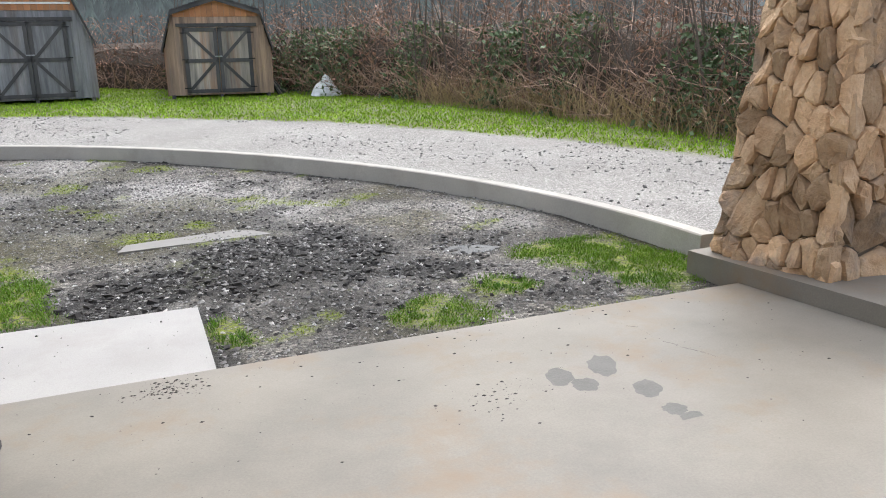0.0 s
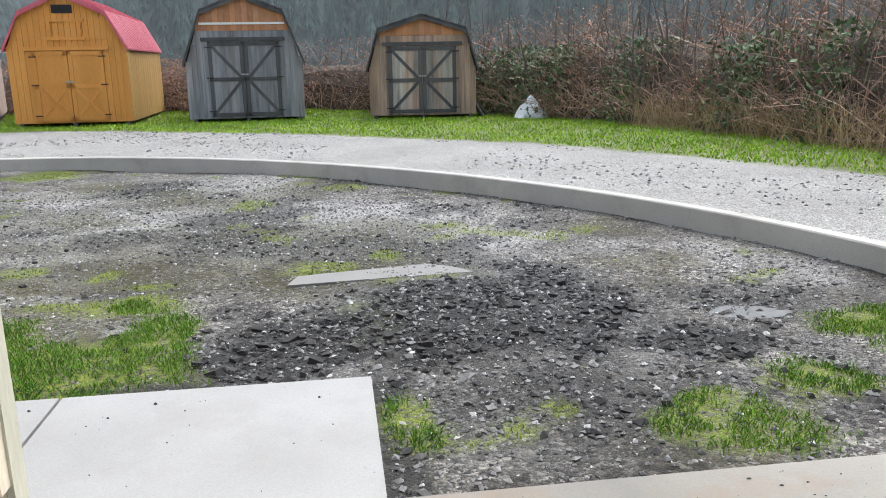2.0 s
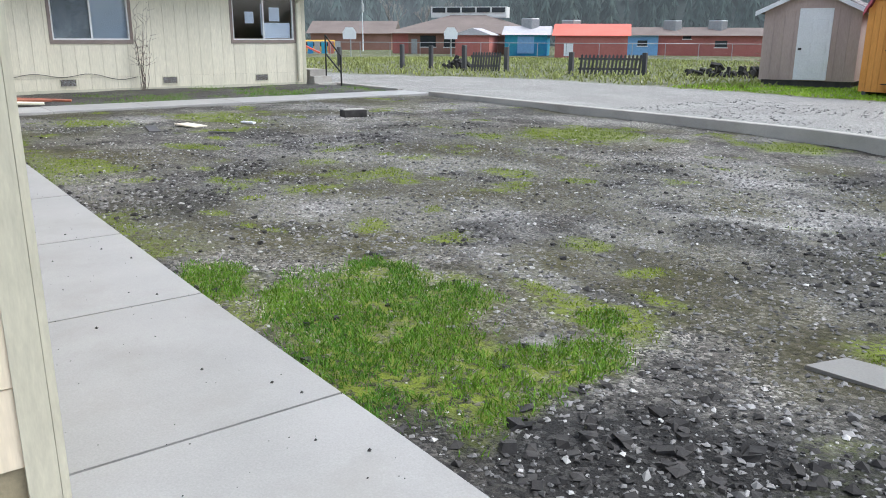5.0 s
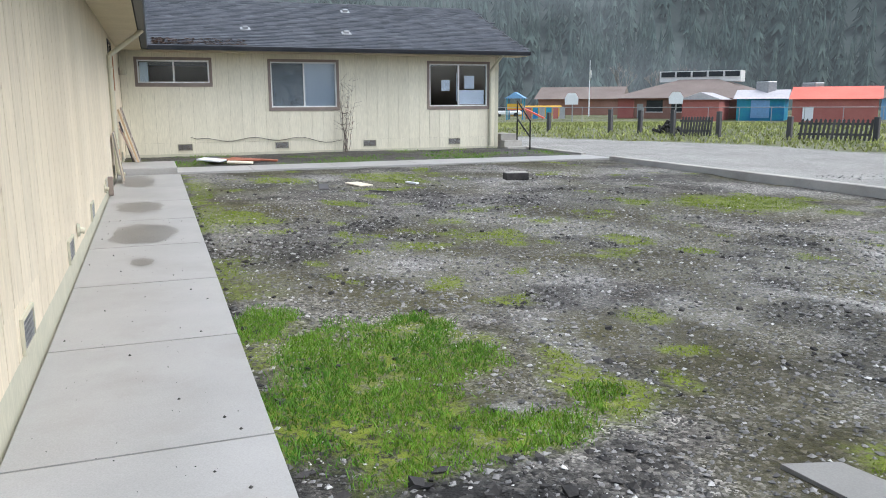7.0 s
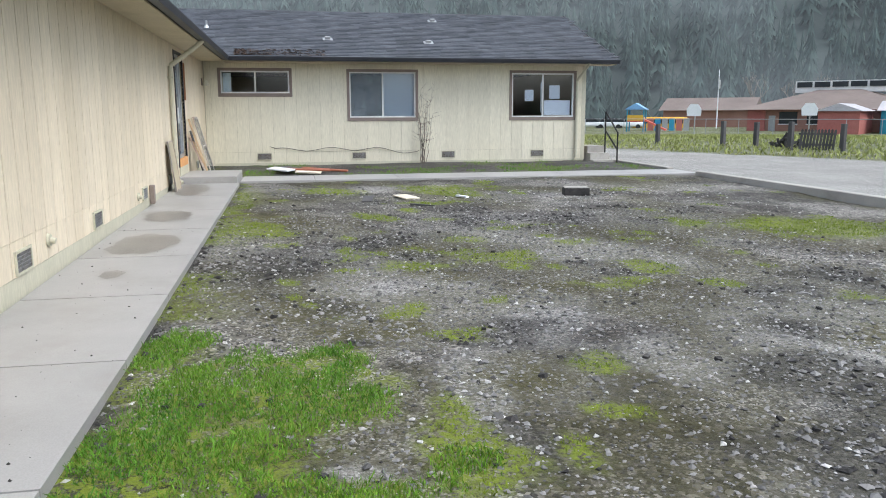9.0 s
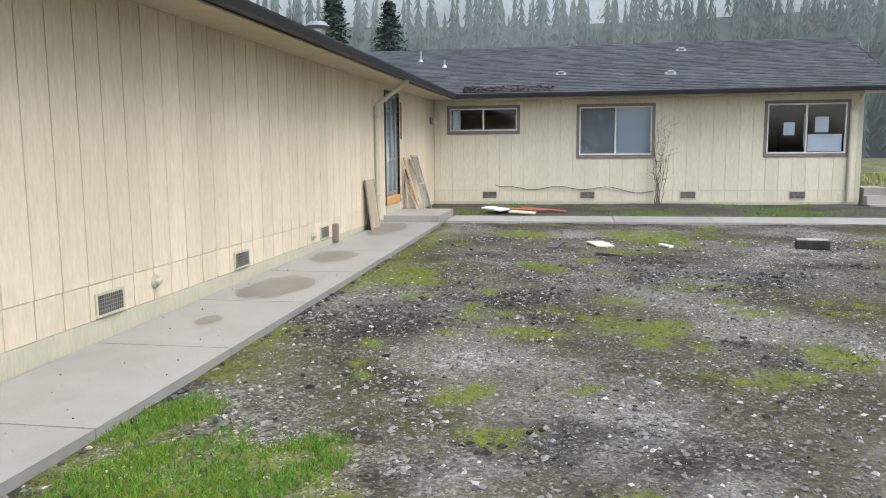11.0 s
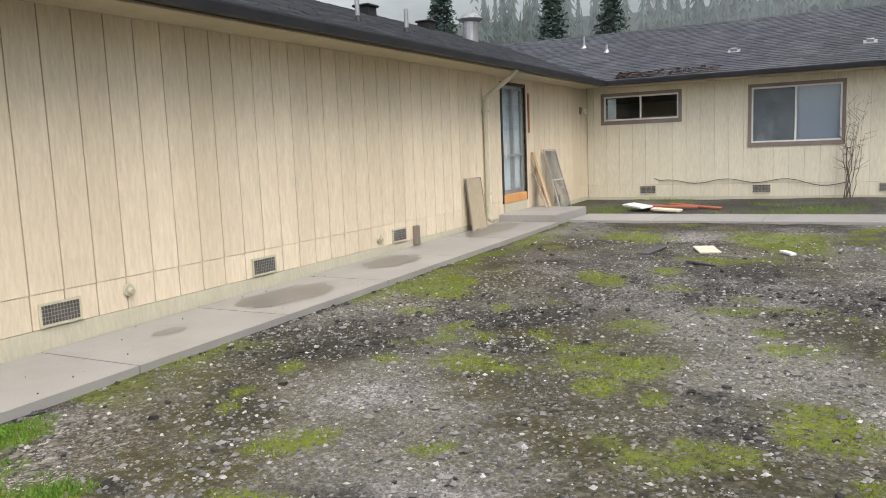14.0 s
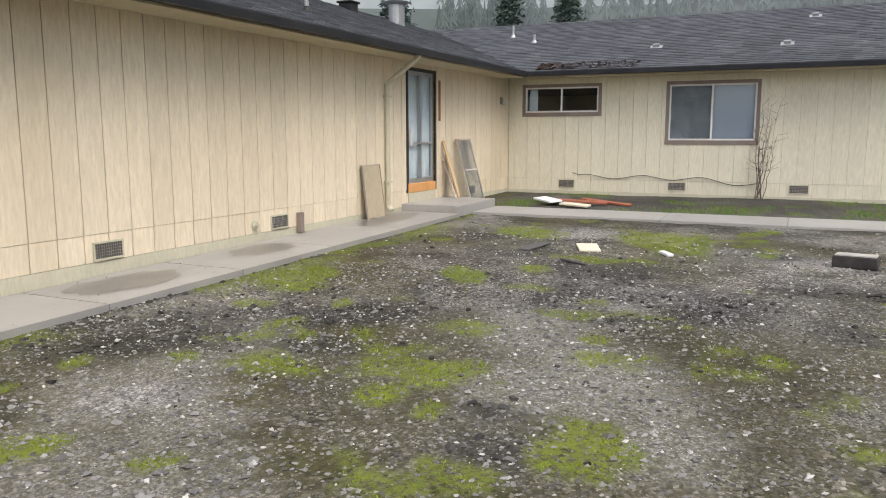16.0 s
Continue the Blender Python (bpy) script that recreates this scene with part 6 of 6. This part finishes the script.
# ---- wing steps and rail ----
stoop = thing("stoop", "small dark stoop with steps at the wing end", "steps", kind="structure")
for k in range(3):
    part("step", bx(WING_X - 0.9, WING_X + 0.05 + 0.28 * (2 - k), 14.62 + 0.02 * k, 15.2, 0.0 if k == 0 else 0.18 + 0.18 * (k - 1) + 0.02, 0.2 + 0.18 * k), "kerb", stoop)
rail = thing("handrail", "thin black metal handrail beside the stoop", "handrail")
for a, b in (((WING_X + 0.1, 15.15, 0.1), (WING_X + 0.1, 15.15, 1.5)), ((WING_X + 0.95, 15.15, 0.05), (WING_X + 0.95, 15.15, 0.95)), ((WING_X + 0.1, 15.15, 1.5), (WING_X + 0.95, 15.15, 0.95)), ((WING_X + 0.1, 15.15, 1.0), (WING_X + 0.95, 15.15, 0.5))):
    part("rail_bar", tube(bmesh.new(), a, b, 0.022, seg=8), "black_metal", rail)

# ---- beside the sheds ----
tarp = thing("tarp_heap", "crumpled white tarp heap on the grass", "tarp", pose(6.0, 24.4, 0))
bm = bmesh.new()
bmesh.ops.create_icosphere(bm, subdivisions=3, radius=1.0)
for v in bm.verts:
    q = v.co.copy()
    h = max(0, q.z)
    k = 1 - 0.6 * h
    v.co = Vector((q.x * 0.5 * k, q.y * 0.4 * k, h * 0.6)) * (1 + 0.25 * noise.noise(q * 2.5))
part("sheet", bm, "white_paint", tarp, "", True)
for i in range(4):
    o = thing("leaning_board", "weathered board leaning on the shed side", "board", pose(4.7 + 0.12 * i, 25.5 + 0.25 * i, 0, 0, -28 - 5 * i, 5), "leaning boards")
    part("plank", bx(-0.02, 0.02, -0.1, 0.1, 0, 1.5 - 0.2 * i), "wood_grey" if i % 2 else "wood_dark", o)

# ---- field: posts, pickets, rubble ----
def post(x, y, h, lean):
    o = thing("fence_post", "dark weathered wooden fence post in grass", "post", pose(x, y, float(ground_z(np.array(x), np.array(y))) - 0.05, lean, lean * 0.5, 20), "fence posts")
    part("shaft", bx(-0.09, 0.09, -0.09, 0.09, 0, h, bevel=0.015), "wood_dark", o)


for x, y, h, l in ((-30.0, 25.4, 1.15, 1), (-29.2, 26.5, 1.1, -2), (-25.9, 25.9, 1.15, 2), (-24.7, 27.3, 1.1, -1), (-33.5, 24.0, 1.0, 1), (-21.4, 27.9, 0.95, 0), (-19.2, 29.8, 0.95, 0)):
    post(x, y, h, l)


def pickets(x0, y0, x1, y1, n, h, lean, label):
    L = math.hypot(x1 - x0, y1 - y0)
    z = float(ground_z(np.array((x0 + x1) / 2), np.array((y0 + y1) / 2)))
    o = thing("picket_fence", label, "fence", Matrix.Translation((x0, y0, z)) @ Matrix.Rotation(math.atan2(y1 - y0, x1 - x0), 4, "Z") @ Matrix.Rotation(radians(lean), 4, "X"))
    for k in range(n):
        u = L * (k + 0.5) / n
        part("picket", prism(bmesh.new(), [(u - 0.045, 0.02), (u + 0.045, 0.02), (u + 0.045 + 0.07, h - 0.06), (u + 0.07, h), (u - 0.045 + 0.07, h - 0.06)], "y", -0.012, 0.012), "wood_dark", o)
    for zz in (0.2, h * 0.72):
        part("fence_rail", bx(0, L, 0.013, 0.05, zz, zz + 0.08), "wood_dark", o)


pickets(-25.7, 26.1, -24.9, 27.1, 11, 0.85, 4, "leaning section of dark picket fence")
pickets(-21.2, 28.1, -19.3, 29.7, 16, 0.82, -2, "dark weathered picket fence section")
for x, y, r, h in ((-17.2, 31.6, 1.1, 0.45), (-15.6, 31.9, 1.3, 0.35), (-28.6, 27.6, 1.0, 0.5)):
    o = thing("rubble_heap", "low heap of dark rubble and branches", "rubble", pose(x, y, float(ground_z(np.array(x), np.array(y)))))
    bm = bmesh.new()
    for k in range(40):
        a, d = rg.random() * 6.28, r * rg.random()
        s = rg.uniform(0.06, 0.22)
        mm = Matrix.Translation((d * math.cos(a) * 1.3, d * math.sin(a) * 0.7, h * (1 - d / r) * rg.random() + 0.04)) @ Euler((rg.random() * 3, rg.random() * 3, rg.random() * 3)).to_matrix().to_4x4() @ Matrix.Diagonal((s * 1.8, s, s * 0.5, 1))
        bmesh.ops.create_cube(bm, size=1.0, matrix=mm)
    part("rubble", bm, "clod", o)

# ---- school buildings beyond the field ----
def house(name, label, x, y, rz, w, d, eave, peak, base, wall, roof, over=0.5, hip=0.0, wins=(), doors=()):
    """Ridge along local x; front faces local -y. wins: (x0, x1, z0, z1)."""
    o = thing(name, label, "building", pose(x, y, base, 0, 0, rz))
    bm = bx(-w / 2, w / 2, 0, d, -0.6, eave)
    if not hip:
        prism(bm, [(0, eave), (d, eave), (d / 2, peak - 0.1)], "x", -w / 2, w / 2)
    part("wall", bm, wall, o)
    bm = bmesh.new()
    a, b, c = w / 2 + over, -over, d + over
    hx = w / 2 - hip if hip else a
    vv = [bm.verts.new(p) for p in ((-a, b, eave - 0.05), (a, b, eave - 0.05), (a, c, eave - 0.05), (-a, c, eave - 0.05), (-hx, d / 2, peak), (hx, d / 2, peak))]
    for f in ((0, 1, 5, 4), (1, 2, 5), (2, 3, 4, 5), (3, 0, 4), (3, 2, 1, 0)):
        bm.faces.new([vv[i] for i in f])
    bmesh.ops.recalc_face_normals(bm, faces=bm.faces)
    part("roof", bm, roof, o)
    for x0, x1, z0, z1 in wins:
        wn_ = part("window", bx(x0, x1, -0.06, 0.02, z0, z1), "dark_pane", o)
        part("frame", bx(x0 - 0.08, x1 + 0.08, -0.09, -0.061, z0 - 0.1, z0), "white_vinyl", wn_)
    for x0, x1, z1, mt in doors:
        part("door", bx(x0, x1, -0.08, 0.02, 0, z1), mt, o)
    return o


house_rot = 44
sc_ = house("school_building", "brown brick school with hipped roof and clerestory", -73.6, 62.8, 40, 16, 16, 2.4, 5.0, -0.6, "brick_brown", "roof_brown", 1.0, 7.0, ((-4.5, -2.6, 0.8, 2.1), (-1.6, 1.8, 0.8, 2.1), (2.2, 3.0, 0.8, 2.1)), ((-5.6, -4.9, 1.7, "metal_grey"),))
part("red_bay", bx(-7.9, -6.0, -0.2, 0.0, 0, 2.3), "brick_red", sc_)
cl = part("clerestory", bx(-4.8, 4.8, 6.6, 9.5, 4.3, 5.6), "white_vinyl", sc_)
for k in range(5):
    part("pane", bx(-4.6 + k * 1.9, -2.95 + k * 1.9, 6.5, 6.6, 4.9, 5.5), "dark_pane", cl)
house("classroom", "red gabled classroom with pale metal roof", -65.6, 61.6, 133, 8, 3.6, 2.0, 2.7, -0.4, "brick_red", "roof_pale", 0.3)
mural = house("classroom", "blue mural wall under a pale metal roof", -63.0, 64.0, 42, 4.6, 5, 2.0, 2.9, -0.35, "blue_mural", "roof_pale", 0.35, 0, (), ((-0.9, 0.9, 1.8, "blue_light"),))
house("classroom", "red shed building with bright red roof", -52.6, 63.0, 41, 7.0, 6, 2.0, 3.1, -0.4, "brick_red", "roof_red", 0.3, 0, (), ((-2.6, -1.7, 1.2, "white_paint"),))
house("classroom", "light blue classroom with brown roof", -58.4, 78.0, 40, 3.4, 6, 2.1, 3.0, -0.45, "blue_light", "roof_brown", 0.5, 0, ((-0.6, 0.5, 0.9, 1.5),))
house("classroom", "red classroom with low brown roof", -54.8, 81.0, 36, 6.0, 6, 2.1, 3.0, -0.45, "brick_red", "roof_brown", 0.5, 0, ((-0.3, 0.6, 1.7, 2.0),))
house("classroom", "red classroom with low brown roof", -50.2, 84.0, 34, 5.5, 6, 2.1, 2.95, -0.45, "brick_red", "roof_brown", 0.5, 0, ((-2.3, -1.0, 0.8, 1.5),))
house("far_building", "grey-roofed building behind the playground", -102, 65, 50, 12, 9, 2.6, 4.4, -0.8, "brick_brown", "roof_brown", 0.6)
for x, y, z in ((-64.5, 66.0, 2.6), (-57.5, 82.0, 2.5), (-53.5, 85.0, 2.5), (-60.5, 68.3, 2.4)):
    o = thing("roof_unit", "grey rooftop air unit on a classroom", "air unit", pose(x, y, z))
    part("casing", bx(-0.9, 0.9, -0.6, 0.6, -0.6, 0.8, bevel=0.08), "metal_grey", o)
    part("fan_guard", tube(bmesh.new(), (0, 0, 0.8), (0, 0, 0.9), 0.4, 0.36, 12), "black_metal", o)
for x, y in ((-63.5, 42.2), (-58.2, 50.0)):
    z = float(ground_z(np.array(x), np.array(y)))
    o = thing("basketball_hoop", "white basketball backboard on a grey pole", "hoop", pose(x, y, z, 0, 0, 50))
    part("pole", tube(bmesh.new(), (0, 0.5, 0), (0, 0.5, 2.2), 0.06, seg=8), "metal_grey", o)
    part("arm", tube(bmesh.new(), (0, 0.5, 2.1), (0, 0, 2.3), 0.05, seg=6), "metal_grey", o)
    part("backboard", prism(bmesh.new(), [(-0.6, 1.7), (0.6, 1.7), (0.65, 2.3), (0.35, 2.75), (-0.35, 2.75), (-0.65, 2.3)], "y", -0.03, 0.03), "white_paint", o)
fp = thing("flagpole", "tall white flagpole with furled flag", "flagpole", pose(-92.5, 61.3, -0.7))
part("pole", tube(bmesh.new(), (0, 0, 0), (0, 0, 7.6), 0.09, 0.05, 8), "white_paint", fp)
part("flag", bx(0.05, 0.35, -0.06, 0.06, 5.2, 6.3, bevel=0.03), "white_vinyl", fp)
fence = thing("chain_fence", "long chain-link fence across the school yard", "fence")
fpts = [(-74, 36), (-70, 40.5), (-64, 47), (-58, 53.5), (-52, 59), (-46, 66), (-40, 73)]
for (x0, y0), (x1, y1) in zip(fpts, fpts[1:]):
    for k in range(3):
        x, y = x0 + (x1 - x0) * k / 3, y0 + (y1 - y0) * k / 3
        part("fence_post", tube(bmesh.new(), (x, y, -0.7), (x, y, 0.85), 0.035, seg=6), "metal_grey", fence)
    part("top_rail", tube(bmesh.new(), (x0, y0, 0.85), (x1, y1, 0.85), 0.03, seg=6), "metal_grey", fence)
bus = thing("school_bus", "yellow school bus parked beyond the playground", "bus", pose(-98.5, 56.3, -1.45, 0, 0, 62))
part("body", bx(-3.6, 3.6, -1.1, 1.1, 0.5, 2.3, bevel=0.18), "bus_yellow", bus)
for k in range(7):
    part("window", bx(-3.2 + k * 0.92, -2.5 + k * 0.92, -1.13, -1.09, 1.45, 2.0), "dark_pane", bus)
for x in (-2.4, 2.4):
    part("wheel", tube(bmesh.new(), (x, -1.12, 0.45), (x, -0.8, 0.45), 0.45, seg=14), "rubber", bus)
for i, (x, y) in enumerate(((-99.5, 49.6), (-101.0, 47.0), (-98.4, 51.6))):
    c = thing("parked_car", "white parked car beyond the playground", "car", pose(x, y, -0.75, 0, 0, 60 + 3 * i), "parked cars")
    part("body", bx(-2.1, 2.1, -0.85, 0.85, 0.35, 0.95, bevel=0.15), "white_paint", c)
    part("cabin", prism(bmesh.new(), [(-1.4, 0.95), (1.3, 0.95), (0.8, 1.5), (-1.0, 1.5)], "y", -0.75, 0.75), "dark_pane", c)
    for xx in (-1.3, 1.3):
        part("wheel", tube(bmesh.new(), (xx, -0.88, 0.33), (xx, -0.6, 0.33), 0.33, seg=12), "rubber", c)
play = thing("play_structure", "coloured playground tower with slide", "playground", pose(-80, 44.3, -0.6, 0, 0, 55))
for x in (-0.9, 0.9):
    for y in (-0.7, 0.7):
        part("post", tube(bmesh.new(), (x, y, 0), (x, y, 2.4), 0.07, seg=6), "blue_mural", play)
part("deck", bx(-0.95, 0.95, -0.75, 0.75, 1.1, 1.2), "roof_red", play)
part("canopy", prism(bmesh.new(), [(-1.2, 2.4), (1.2, 2.4), (0, 3.1)], "y", -0.9, 0.9), "blue_light", play)
part("slide", prism(bmesh.new(), [(0.95, 1.15), (3.2, 0.1), (3.3, 0.25), (0.95, 1.35)], "y", -0.35, 0.35), "roof_red", play)
part("panel", bx(-0.9, 0.9, -0.76, -0.72, 1.2, 1.8), "bus_yellow", play)
sw_ = thing("climbing_frame", "row of coloured climbing panels", "playground", pose(-82.5, 49.5, -0.6, 0, 0, 60))
for k, mt in enumerate(("brick_red", "blue_mural", "metal_grey", "blue_mural", "brick_red", "metal_grey")):
    part("panel", bx(-2.4 + k * 0.8, -1.75 + k * 0.8, -0.05, 0.05, 0.0, 1.4), mt, sw_)


def bare_tree(x, y, h, seed):
    t = thing("bare_tree", "pale leafless deciduous tree before the hillside", "tree", pose(x, y, -0.8))
    r = random.Random(seed)
    trunk, crown = bmesh.new(), bmesh.new()

    def grow(bm, p, d, l, rad, depth):
        q = p + d * l
        tube(bm, p, q, rad, rad * 0.65, 5 if depth < 3 else 4, False)
        if depth >= 5:
            return
        for _ in range(3 if depth < 4 else 2):
            nd = (d + Vector((r.uniform(-0.6, 0.6), r.uniform(-0.6, 0.6), r.uniform(0.0, 0.5)))).normalized()
            grow(crown, q, nd, l * r.uniform(0.55, 0.8), rad * 0.6, depth + 1)
    grow(trunk, Vector((0, 0, 0)), Vector((0, 0, 1)), h * 0.28, h * 0.018, 0)
    part("trunk", trunk, "pale_bark", t)
    part("crown", crown, "pale_bark", t)


for i, (x, y, h) in enumerate(((-107.7, 76.5, 10), (-104.5, 80.5, 9.5), (-101, 83, 9), (-99.0, 86.5, 8))):
    bare_tree(x, y, h, i)
